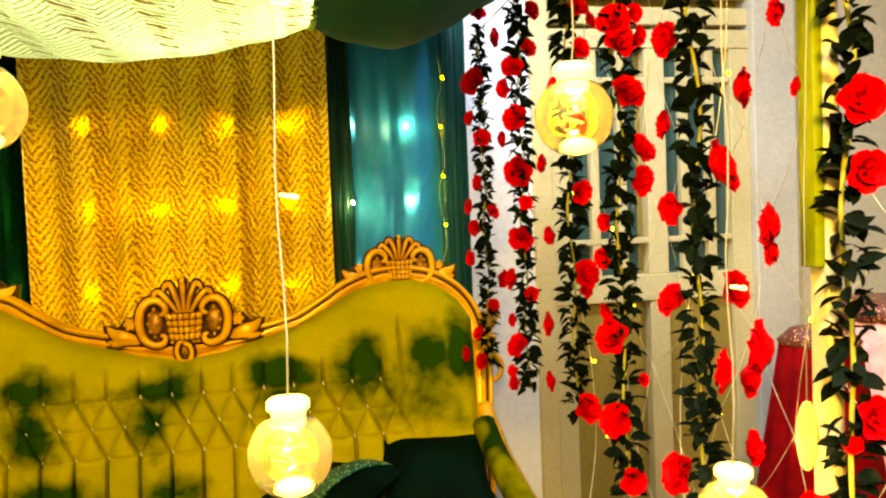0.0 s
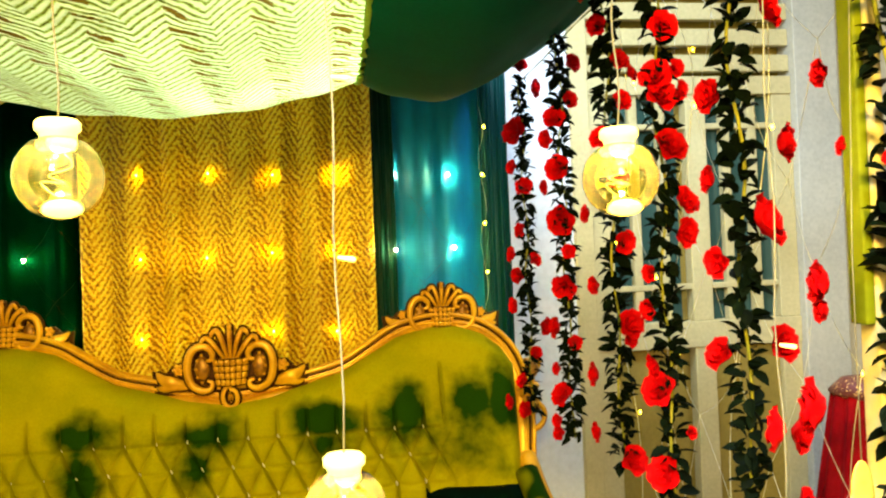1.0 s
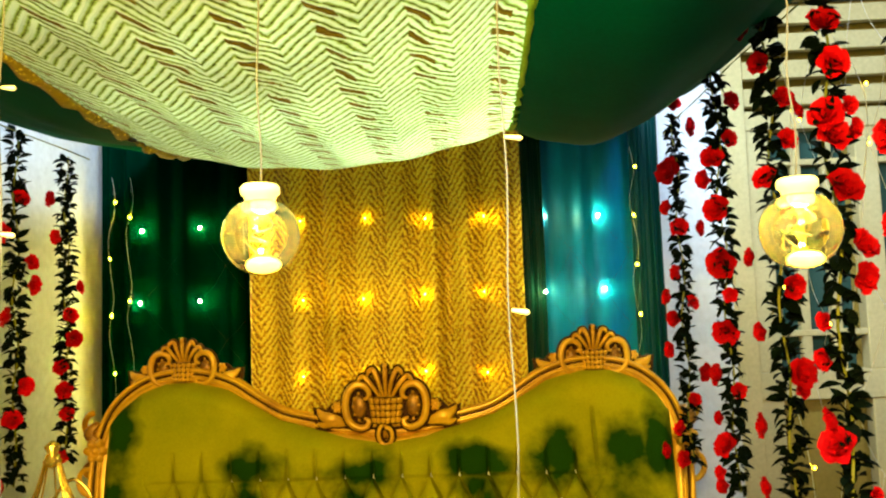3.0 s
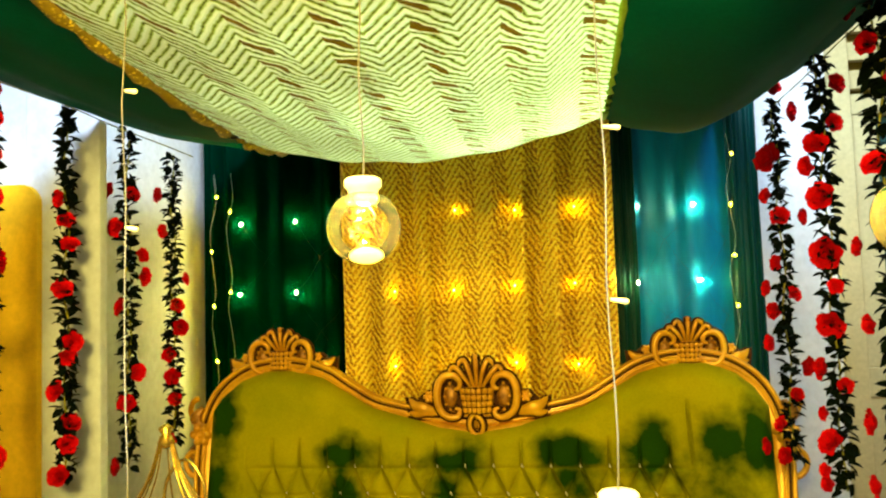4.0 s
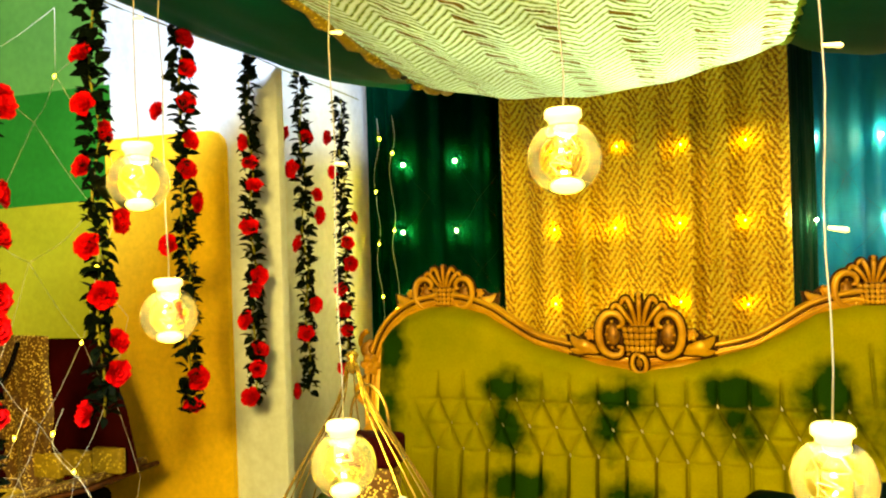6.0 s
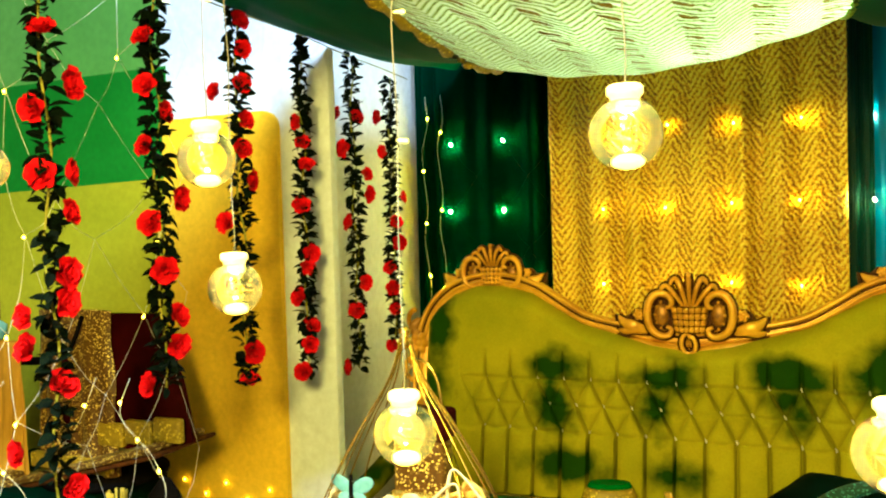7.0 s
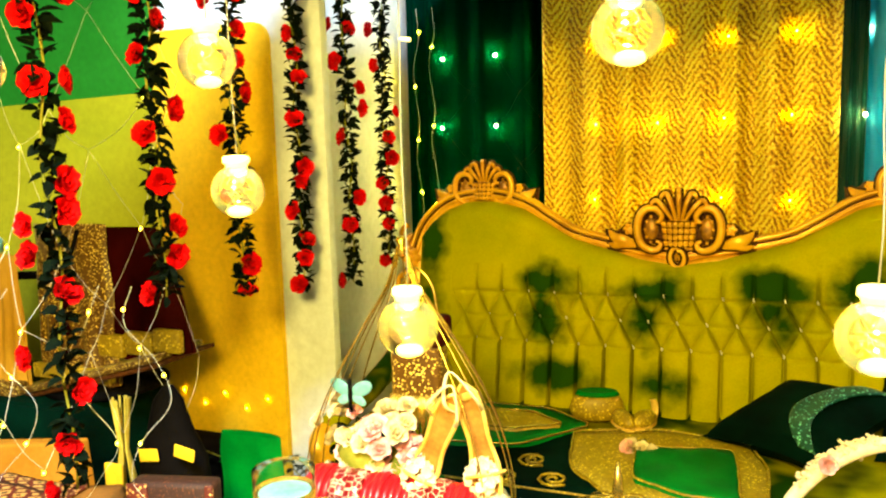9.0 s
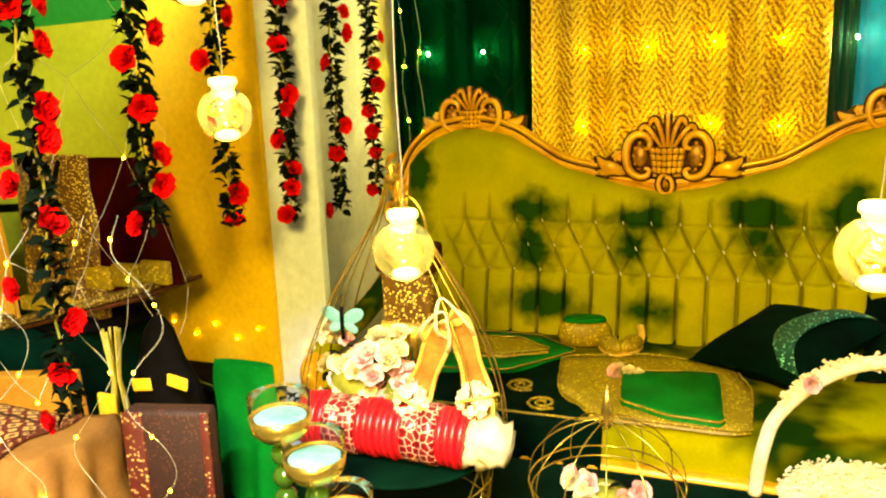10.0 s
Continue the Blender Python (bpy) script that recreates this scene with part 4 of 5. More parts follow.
garland(0.772, -1.935, 1.80, 0.95, [(1474, -47, 24), (1411, -34, 16), (1396, 10, 38), (1339, 13, 35), (1297, -53, 40), (1275, -54, 24), (1192, -61, 50), (1171, -92, 40), (1141, 16, 35), (1118, 1, 16), (1060, -22, 34), (1010, 14, 30)], 0.72)

for side, x in ((-1, -0.86), (1, 0.85)):
    cord = [(x + side * 0.02 * (0 if k else 1), -0.2 - 0.225 * k, 1.825 + 0.004 * math.cos(k * 2)) for k in range(11)]
    tagged(solid("garland_cord", tube(spline(cord, 3), 0.0018, 6), STEM_GREEN), "thin dark cord that carries the garlands", "cord")

# ---- fairy lights ----


def led_mesh(material, radius):
    bm = ball(radius, Matrix.Translation((0, 0, 0.002)) @ Matrix.Diagonal((1, 1, 1.3, 1)), 8, 6)
    me = bpy.data.meshes.new("led")
    bm.to_mesh(me)
    bm.free()
    me.materials.append(material)
    return me


LED_MESH, SOFT_MESH, BRIGHT_MESH = led_mesh(LED, 0.0033), led_mesh(SOFT_LED, 0.0024), led_mesh(BRIGHT_LED, 0.0033)


def led(parent, at, mesh):
    ob = new("led", mesh)
    ob.parent, ob.matrix_basis = parent, Matrix.Translation(at)
    return ob


def light_net(name, place, cols, rows, step, drop, seed, every, label, wire=0.0009, jitter=0.012, cover=WHITE_PLASTIC):
    """A net of thin wires in diamonds with small lights at the knots. place(u, z) gives a point in the room."""
    rng = random.Random(seed)
    net = thing(name, (0, 0, 0), 0, label, "lights")
    knot = {}
    for r in range(rows):
        for c in range(cols):
            knot[r, c] = Vector(place((c + (0.5 if r % 2 else 0.0)) * step + rng.uniform(-jitter, jitter), -r * drop + rng.uniform(-jitter, jitter)))
    for r in range(rows):
        for c in range(cols):
            p = knot[r, c]
            if r + 1 < rows:
                for q in ((c, c + 1) if r % 2 else (c - 1, c)):
                    if (r + 1, q) in knot:
                        e = knot[r + 1, q]
                        mid = (p + e) / 2 + Vector((rng.uniform(-1, 1) * 0.006, rng.uniform(-1, 1) * 0.006, -0.012))
                        part("wire", tube(spline([p, mid, e], 4), wire, 4, up=(0.3, 1, 0.2)), cover, net)
            if (r % 2 == 0 if every == 0 else (r + c) % every == 0):
                led(net, p + Vector((0, -0.003, -0.006)), SOFT_MESH if cover is WHITE_PLASTIC else BRIGHT_MESH if abs(p.x) > 0.46 else LED_MESH)
    return net


light_net("net_light", lambda u, z: (-0.904 + u, on_drape(-0.904 + u, 1.65 + z) - 0.016, 1.65 + z), 9, 6, 0.2055, 0.132, 5, 0, "net of small warm fairy lights over the drapes", 0.0003, 0.008, DARK_BROWN)
light_net("net_light", lambda u, z: (-0.95, -1.95 + u, 1.84 + z), 5, 9, 0.17, 0.135, 8, 2, "white wire net of fairy lights beside the garlands", 0.0004, 0.045)
light_net("net_light", lambda u, z: (0.93, -1.95 + u, 1.84 + z), 6, 9, 0.17, 0.135, 11, 3, "white wire net of fairy lights before the door", 0.0004, 0.03)


def light_string(points, lights, label, wire=0.0007):
    s = thing("light_string", (0, 0, 0), 0, label, "lights")
    run = spline(points, 6)
    part("wire", tube(run, wire, 5, up=(0.2, 1, 0.1)), WHITE_PLASTIC, s)
    for k in range(lights):
        led(s, run[int((k + 0.5) * len(run) / lights)] + Vector((0.004, -0.006, 0)), SOFT_MESH if points[0][1] < 0 else LED_MESH)
    return s


for x, n, z0, z1 in ((0.83, 5, 1.86, 1.05), (-0.995, 5, 1.84, 0.85), (-0.93, 3, 1.84, 0.95)):
    light_string([(x + 0.012 * math.sin(k * 2.1), (0.10 if x > 0 else 0.185) + 0.01 * math.cos(k), z0 + (z1 - z0) * k / 9) for k in range(10)], n, "hanging string of warm fairy lights on the drape", 0.0004)
light_string([(-1.42 + 0.045 * k, -0.755, 0.58 + 0.022 * math.sin(k * 1.9)) for k in range(9)], 5, "string of fairy lights along the panel")
for x, y, seed in ((-0.80, -1.66, 1.0), (-0.93, -1.70, 2.2), (-0.71, -1.62, 3.1), (-1.08, -1.72, 4.5)):
    light_string([(x + 0.035 * math.sin(k * 1.7 + seed), y + 0.02 * math.cos(k * 1.3 + seed), 1.10 - 0.068 * k) for k in range(9)], 5, "loose fairy light wire hanging over the side table", 0.00035)
light_string([(0.852, -1.25, 1.827)] + [(0.93 + 0.02 * math.sin(k), -1.25 + 0.02 * k, 1.84 - 0.16 * k) for k in range(1, 9)], 4, "loose hanging fairy light wire")
light_string([(0.86 + 0.02 * math.sin(k * 1.4), -1.1, 1.83 - 0.16 * k) for k in range(9)], 4, "loose hanging fairy light wire")
light_string([(0.84 + 0.03 * math.sin(k * 0.9), -1.62 + 0.01 * k, 1.83 - 0.15 * k) for k in range(9)], 5, "loose hanging fairy light wire")

# ---- tables ----


def cloth_table(name, x0, x1, y0, y1, h, material, label):
    t = thing(name, ((x0 + x1) / 2, (y0 + y1) / 2, 0), 0, label, "table")
    w, d = (x1 - x0) / 2, (y1 - y0) / 2
    part("tabletop", box(-w, w, -d, d, h - 0.03, h, 0.008), material, t)
    per = 2 * (2 * w + 2 * d)

    def f(s, v):
        q = s * per
        if q < 2 * w:
            p = Vector((-w + q, -d, 0)); o = Vector((0, -1, 0))
        elif q < 2 * w + 2 * d:
            p = Vector((w, -d + q - 2 * w, 0)); o = Vector((1, 0, 0))
        elif q < 4 * w + 2 * d:
            p = Vector((w - (q - 2 * w - 2 * d), d, 0)); o = Vector((0, 1, 0))
        else:
            p = Vector((-w, d - (q - 4 * w - 2 * d), 0)); o = Vector((-1, 0, 0))
        p = p + o * (0.006 + 0.02 * (1 - v) * (0.5 + 0.5 * math.sin(q * 42 + math.sin(q * 9))))
        return (p.x, p.y, 0.01 + (h - 0.015) * v), (q, v)
    skirt = part("skirt", sheet(180, 8, f), material, t, "gathered cloth skirt")
    thick(skirt, 0.003)
    return t


cloth_table("low_table", -0.60, 0.72, -1.86, -1.12, 0.50, TABLE_CLOTH, "low table covered with dark green velvet cloth")
cloth_table("side_table", -1.50, -0.63, -1.86, -1.22, 0.42, TABLE_CLOTH, "low side table draped in dark green cloth")
cloth_table("bench", -1.40, -1.085, -0.90, -0.76, 0.48, BLACK_CLOTH, "dark cloth-covered bench before the panels")

cloth_table("display_table", -1.86, -1.35, -1.22, -0.88, 0.69, TABLE_CLOTH, "tall table under the dresses draped in dark green cloth")

# ---- the gold cage and what it holds ----
CX, CY, CZ = -0.345, -1.38, 0.5


def cage(cx, cy, cz, profile, wires, label, finial=0.0, wire=0.0015, sides=False):
    c = thing("wire_cage", (cx, cy, cz), 0, label, "cage")
    for k in range(wires):
        a = 2 * math.pi * (k + 0.3) / wires
        if sides:
            a = math.radians((-24, -9, 4, 15, 30, 150, 165, 176, 189, 203, 75, 108)[k])
        pts = spline([(r * math.cos(a), r * math.sin(a), z) for r, z in profile], 5)
        part("wire", tube(pts, wire, 6, up=(math.sin(a), -math.cos(a), 0)), BRASS, c)
    for r, z in (profile[0], profile[1]):
        part("ring", tube([(r * math.cos(a), r * math.sin(a), z) for a in (2 * math.pi * k / 40 for k in range(41))], wire * 1.4, 6, up=(0, 0, 1)), BRASS, c)
    top = profile[-1][1]
    part("finial", lathe([(0.004, top - 0.02), (0.014, top - 0.01), (0.006, top), (0.012, top + 0.012), (0.003, top + 0.02 + finial)], 14), BRASS, c, "small turned brass finial")
    return c


big_cage = cage(CX, CY, CZ, [(0.155, 0.0), (0.165, 0.085), (0.19, 0.16), (0.182, 0.26), (0.145, 0.37), (0.085, 0.48), (0.03, 0.57), (0.008, 0.64)], 12,
                "tall brass wire cage with pointed dome on the table", sides=True)
part("base_plate", lathe([(0.004, 0.130), (0.166, 0.132), (0.170, 0.136), (0.166, 0.140), (0.004, 0.140)], 36), TABLE_CLOTH, big_cage, "dark velvet base plate")
for k in range(10):
    a = 2 * math.pi * k / 10
    m = pose(0.155 * math.cos(a), 0.155 * math.sin(a), 0.045, 0, 0, math.degrees(a) + 90)
    ring = [m @ Vector((0.028 * math.cos(b), 0, 0.03 * math.sin(b))) for b in (2 * math.pi * i / 16 for i in range(17))]
    part("loop", tube(ring, 0.0016, 5, up=(math.cos(a), math.sin(a), 0)), BRASS, big_cage)

FL = CZ + 0.141
bangles = thing("bangle_roll", (-0.342, CY - 0.06, FL + 0.052), 0, "roll of red lacquered bangles with beaded pattern bands", "bangles")
x = -0.165
for k in range(20):
    wide = 0.032 if k in (4, 5, 13, 14) else 0.0125
    mat = BANGLE_PATTERN if k in (4, 5, 13, 14) else BANGLE_RED
    r = 0.050 + 0.0015 * (k % 3)
    part("bangle", lathe([(r - 0.006, 0), (r, 0.001), (r + 0.001, wide * 0.5), (r, wide - 0.0015), (r - 0.006, wide - 0.0005)], 32, m=pose(x, 0, 0, 0, 90, 0)), mat, bangles)
    x += wide
    if x > 0.15:
        break
bm = lathe([(0.02, 0), (0.042, 0.0), (0.043, 0.01), (0.046, 0.02), (0.044, 0.03), (0.041, 0.045), (0.037, 0.055), (0.03, 0.065), (0.012, 0.07)], 30, m=pose(0, 0, 0, 0, 90, 0))
for v in bm.verts:
    v.co += Vector((0.3, 1, 1)) * 0.014 * noise.noise(v.co * 70)
roll = tagged(solid("cloth_roll", bm, CREAM_FLOWER), "crumpled cream cloth roll beside the bangles", "cloth")
roll.matrix_world = pose(-0.342 + x + 0.002, CY - 0.06, FL + 0.05)


def wide(v):
    return 0.010 + 0.027 * math.sin(math.pi * min(1, 0.1 + 0.82 * v)) ** 0.8 - 0.014 * math.exp(-((v - 0.55) / 0.2) ** 2)


def lift(v):
    return 0.055 * max(0.0, (v - 0.32) / 0.68) ** 1.3


TAN_LEATHER = surface("tan_leather", (0.2, 0.08, 0.01), (0.38, 0.18, 0.03), 0.5, 0, 30, 120, 0.2)


def sandal(x, y, z, m, label):
    s = thing("sandal", (x, y, z), 0, label, "shoe", "pair of gold sandals")
    s.matrix_world = m
    bm = bmesh.new()
    rows = []
    for i in range(15):
        v = i / 14
        w = wide(v)
        w *= 0.8 if 0 < i < 14 else 0.45
        rise = lift(v)
        rows.append([bm.verts.new((sx * w, -0.1 + 0.2 * v, rise + dz)) for sx, dz in ((-1, 0), (1, 0), (1, -0.007), (-1, -0.007))])
    for a, b in zip(rows, rows[1:]):
        for k in range(4):
            bm.faces.new((a[k], a[(k + 1) % 4], b[(k + 1) % 4], b[k]))
    bm.faces.new(rows[0])
    bm.faces.new(rows[-1])
    part("sole", bm, TAN_LEATHER, s, "tan leather insole", False)
    rim = [(0, -0.103, 0)] + [(0.8 * wide(k / 14), -0.1 + 0.2 * k / 14, lift(k / 14)) for k in range(1, 14)] + [(0, 0.103, lift(1))] + [(-0.8 * wide(k / 14), -0.1 + 0.2 * k / 14, lift(k / 14)) for k in range(13, 0, -1)] + [(0, -0.103, 0)]
    part("welt", tube(rim, 0.0042, 6, up=(0, 0, 1)), GOLD_LEATHER, s, "gold leather edge")
    part("heel", lathe([(0.006, -0.012), (0.007, 0.0), (0.010, 0.03), (0.015, 0.048)], 12, m=pose(0, 0.088, 0)), GOLD_LEATHER, s)
    part("strap", tube(spline([(-0.022, 0.055, 0.035), (-0.028, 0.07, 0.075), (0, 0.115, 0.10), (0.028, 0.07, 0.075), (0.022, 0.055, 0.035)], 6), 0.0035, 6, flat=0.5), CREAM_FLOWER, s, "pale ankle strap")
    part("band", tube(spline([(-0.032, -0.045, 0.0), (-0.02, -0.05, 0.026), (0.02, -0.05, 0.026), (0.032, -0.045, 0.0)], 5), 0.009, 8, flat=0.4), GOLD_LEATHER, s)
    for k in range(18):
        a = k * 2.4
        r = 0.0065 * math.sqrt(k)
        fl = new("petal", PETAL)
        fl.parent = s
        fl.matrix_basis = Matrix.Translation((r * math.cos(a), -0.05 + r * math.sin(a), 0.032)) @ Matrix.Rotation(a, 4, "Z") @ Matrix.Rotation(0.3 + 0.1 * k, 4, "Y")
    return s


def petal_mesh(material, size):
    bm = bmesh.new()
    rows = []
    for i in range(4):
        v = i / 3
        w = size * (0.2 + 0.5 * math.sin(math.pi * (0.15 + 0.7 * v)))
        rows.append([bm.verts.new((size * v, s * w, size * 0.5 * v * v + 0.12 * size * s * s)) for s in (-1, 0, 1)])
    for a, b in zip(rows, rows[1:]):
        for k in range(2):
            bm.faces.new((a[k], a[k + 1], b[k + 1], b[k]))
    me = bpy.data.meshes.new("petal")
    bm.to_mesh(me)
    bm.free()
    me.materials.append(material)
    for p in me.polygons:
        p.use_smooth = True
    return me


PETAL = petal_mesh(CREAM_FLOWER, 0.015)
sandal(0, 0, 0, pose(-0.283, CY - 0.03, FL + 0.145, 0, 22, 0) @ pose(0, 0, 0, 66, 0, 0), "gold strappy sandal with rosette standing on the bangles")
sandal(0, 0, 0, pose(-0.195, CY - 0.02, FL + 0.16, 0, -16, 0) @ pose(0, 0, 0, 66, 0, 0), "gold strappy sandal with rosette leaning on the bangles")


CREAM_BLOOM, PINK_BLOOM = rose_mesh(CREAM_FLOWER), rose_mesh(PINK_FLOWER)


def bouquet(x, y, z, spread, count, label, seed, pinks=3, tall=1.0):
    rng = random.Random(seed)
    b = thing("bouquet", (x, y, z), 0, label, "flowers")
    for k in range(count):
        ob = new("flower", PINK_BLOOM if k % pinks == 0 else CREAM_BLOOM)
        ob.parent = b
        dx, dy, dz = rng.uniform(-1, 1) * spread, rng.uniform(-1, 0.4) * spread * 0.6, rng.uniform(0, 1) * spread * tall
        aim = Vector((dx, dy - spread, dz + 0.02)).normalized().to_track_quat("Z", "Y").to_matrix().to_4x4()
        s = rng.uniform(0.45, 0.8)
        ob.matrix_basis = Matrix.Translation((dx, dy, dz + 0.012)) @ aim @ Matrix.Rotation(rng.uniform(0, 6.28), 4, "Z") @ Matrix.Diagonal((s, s, s, 1))
    for k in range(count):
        lf = new("leaf", LEAF)
        lf.parent = b
        a = rng.uniform(0, 6.28)
        lf.matrix_basis = Matrix.Translation((rng.uniform(-1, 1) * spread, rng.uniform(-0.5, 0.5) * spread, rng.uniform(0, 0.9) * spread * tall)) @ Matrix.Rotation(a, 4, "Z") @ Matrix.Rotation(-0.7, 4, "Y")
    part("stalk", lathe([(0.4 * spread, 0.0), (0.5 * spread, 0.2 * spread), (0.7 * spread, 0.5 * spread * tall), (0.3 * spread, 0.8 * spread * tall)], 14), STEM_GREEN, b)
    return b


bouquet(-0.425, CY + 0.0, FL + 0.05, 0.085, 42, "bouquet of cream and pink cloth flowers", 3, 4, 1.7)
bouquet(-0.345, CY - 0.02, FL + 0.055, 0.045, 12, "small bunch of pink cloth flowers", 8, 1, 2.0)
# what holds the bouquets
tagged(solid("flower_box", box(-0.51, -0.31, CY - 0.005, CY + 0.09, FL, FL + 0.05, 0.006), GREEN_SILK), "green cloth box under the flowers", "box")

bag = thing("tassel_bag", (-0.345, CY + 0.06, FL + 0.20), 0, "brown and gold sequinned tassel bag", "bag")
bm = box(-0.05, 0.05, -0.025, 0.025, 0.0, 0.155, 0.012, seg=3)
part("body", bm, GOLD_SEQUIN, bag)
part("flap", box(-0.058, 0.058, -0.032, 0.03, 0.11, 0.165, 0.01, seg=3), MAROON, bag, "dark velvet flap")
fr = bmesh.new()
for k in range(26):
    x = -0.048 + 0.096 * k / 25
    tube([(x, -0.027, 0.02), (x + 0.002 * math.sin(k), -0.028, -0.02), (x + 0.004 * math.sin(k * 2), -0.027, -0.055 + 0.01 * math.sin(k * 3))], 0.0018, 4, fr)
tagged(part("fringe", fr, BRASS, bag, "gold thread fringe"), kind="stuff")
part("handle", tube(spline([(-0.04, 0, 0.16), (-0.03, 0, 0.22), (0, 0, 0.25), (0.03, 0, 0.22), (0.04, 0, 0.16)], 5), 0.003, 6), BRASS, bag)

fly = thing("butterfly_ornament", (-0.435, CY - 0.04, FL + 0.235), 0, "pale blue paper butterfly ornament", "ornament")
PALE_BLUE = surface("pale_blue_paper", (0.10, 0.30, 0.32), (0.22, 0.48, 0.50), 0.6, 0, 20, 80, 0.05)
for s in (-1, 1):
    for k, (w, a) in enumerate(((0.026, 0.5), (0.018, -0.5))):
        bm = bmesh.new()
        ball(1, Matrix.Translation((s * w * 0.8, 0, w * math.sin(a))) @ Matrix.Rotation(-s * a, 4, "Y") @ Matrix.Diagonal((w * 0.9, 0.0025, w * 0.5, 1)), 14, 8, bm)
        part("wing", bm, PALE_BLUE, fly)
part("body", tube([(0, -0.004, -0.03), (0, -0.006, 0), (0, -0.004, 0.03)], 0.004, 6), BLACK_CLOTH, fly)


BEAD = surface("green_glass_bead", (0.015, 0.05, 0.004), (0.05, 0.11, 0.01), 0.15, 0, 20, 60, 0)


def candle_cup(x, y, rim, label):
    c = thing("candle_cup", (x, y, 0.5), 0, label, "candle holder", "gold candle cups on the table")
    h = rim - 0.5
    part("bowl", lathe([(0.010, h - 0.042), (0.030, h - 0.036), (0.043, h - 0.022), (0.0455, h), (0.0425, h), (0.041, h - 0.012), (0.004, h - 0.014)], 28), BRASS, c, "gold metal cup")
    part("wax", lathe([(0.0005, h - 0.010), (0.030, h - 0.009), (0.0405, h - 0.006), (0.038, h - 0.004), (0.0005, h - 0.003)], 24), PALE_BLUE, c, "pale blue candle wax")
    part("foot", lathe([(0.034, 0.0), (0.034, 0.006), (0.01, 0.014), (0.007, 0.03)], 20), BRASS, c)
    n = max(3, int((h - 0.07) / 0.036))
    for k in range(n):
        part("bead", ball(0.018, Matrix.Translation((0, 0, 0.03 + (h - 0.075) * (k + 0.5) / n)) @ Matrix.Diagonal((1, 1, (h - 0.075) / n / 0.036, 1)), 16, 10), BEAD, c, "green glass bead stem")
    g = part("glass_rim", lathe([(0.043, h - 0.004), (0.0445, h - 0.004), (0.0455, h + 0.03), (0.044, h + 0.03)], 28), CLEAR, c, "clear glass rim")
    g.visible_shadow = False
    return c


def clear_glass():
    m, t, n, l, b = nodes_of("clear_glass")
    clear = n.new("ShaderNodeBsdfTransparent")
    gloss = n.new("ShaderNodeBsdfGlossy")
    gloss.inputs["Roughness"].default_value = 0.05
    fr = n.new("ShaderNodeFresnel")
    fr.inputs[0].default_value = 1.2
    mix = n.new("ShaderNodeMixShader")
    l.new(fr.outputs[0], mix.inputs[0])
    l.new(clear.outputs[0], mix.inputs[1])
    l.new(gloss.outputs[0], mix.inputs[2])
    l.new(mix.outputs[0], n["Material Output"].inputs[0])
    return m


CLEAR = clear_glass()
candle_cup(-0.394, -1.70, 0.826, "gold candle cup with pale blue wax")
candle_cup(-0.335, -1.71, 0.775, "shorter gold candle cup with pale blue wax")
candle_cup(-0.285, -1.73, 0.705, "low gold candle cup in clear glass")

cage(0.0, -1.2, 0.5, [(0.145, 0.0), (0.15, 0.02), (0.14, 0.07), (0.10, 0.115), (0.05, 0.14), (0.012, 0.15)], 12, "small brass wire dome cage over flowers", 0.05, 0.0014)
bouquet(0.0, -1.24, 0.5, 0.07, 12, "low arrangement of cream and green flowers", 14, 3, 0.6)

basket = thing("flower_basket", (0.47, -1.13, 0.5), 0, "cream basket with tall arched handle trimmed in fluff", "basket")
part("bowl", lathe([(0.09, 0.0), (0.14, 0.005), (0.16, 0.012), (0.15, 0.015), (0.12, 0.010), (0.02, 0.008)], 30), CREAM_FLOWER, basket)
part("handle", tube(spline([(-0.20, 0, 0.0), (-0.19, 0, 0.09), (-0.165, 0, 0.17), (-0.09, 0, 0.25), (0.0, 0, 0.285), (0.09, 0, 0.25), (0.165, 0, 0.17), (0.2, 0, 0.0)], 7), 0.013, 10), CREAM_FLOWER, basket, "thick cream arched handle")
rng = random.Random(21)
co, fa = [], []
for k in range(4200):
    if k < 1500:
        a = math.pi * rng.uniform(0.22, 0.80)
        p = Vector((-0.20 * math.cos(a), 0, 0.285 * math.sin(a) ** 0.8)) + Vector((rng.gauss(0, 1), rng.gauss(0, 1), rng.gauss(0, 1))) * 0.0065
    else:
        a = rng.uniform(0, 2 * math.pi)
        q = 0.16 * math.sqrt(rng.random())
        p = Vector((q * math.cos(a), q * math.sin(a), 0.012 + 0.004 * (q / 0.16) ** 2 + rng.gauss(0, 0.005)))
    r, n = rng.uniform(0.0025, 0.0048), len(co)
    co += [p + Vector(d) * r for d in ((1, 0, 0), (0, 1, 0), (-1, 0, 0), (0, -1, 0), (0, 0, 1), (0, 0, -1))]
    fa += [(n, n + 1, n + 4), (n + 1, n + 2, n + 4), (n + 2, n + 3, n + 4), (n + 3, n, n + 4), (n + 1, n, n + 5), (n + 2, n + 1, n + 5), (n + 3, n + 2, n + 5), (n, n + 3, n + 5)]
me = bpy.data.meshes.new("fluff")
me.from_pydata(co, [], fa)
me.materials.append(CREAM_FLOWER)
fluff = new("fluff", me)
fluff.parent = basket
tagged(fluff, "cream fluffy trim", kind="stuff")
ros = new("rose", PINK_BLOOM)
ros.parent, ros.matrix_basis = basket, pose(-0.115, -0.012, 0.238, 80, 0, 10) @ Matrix.Scale(0.55, 4)

# ---- on the sofa seat ----


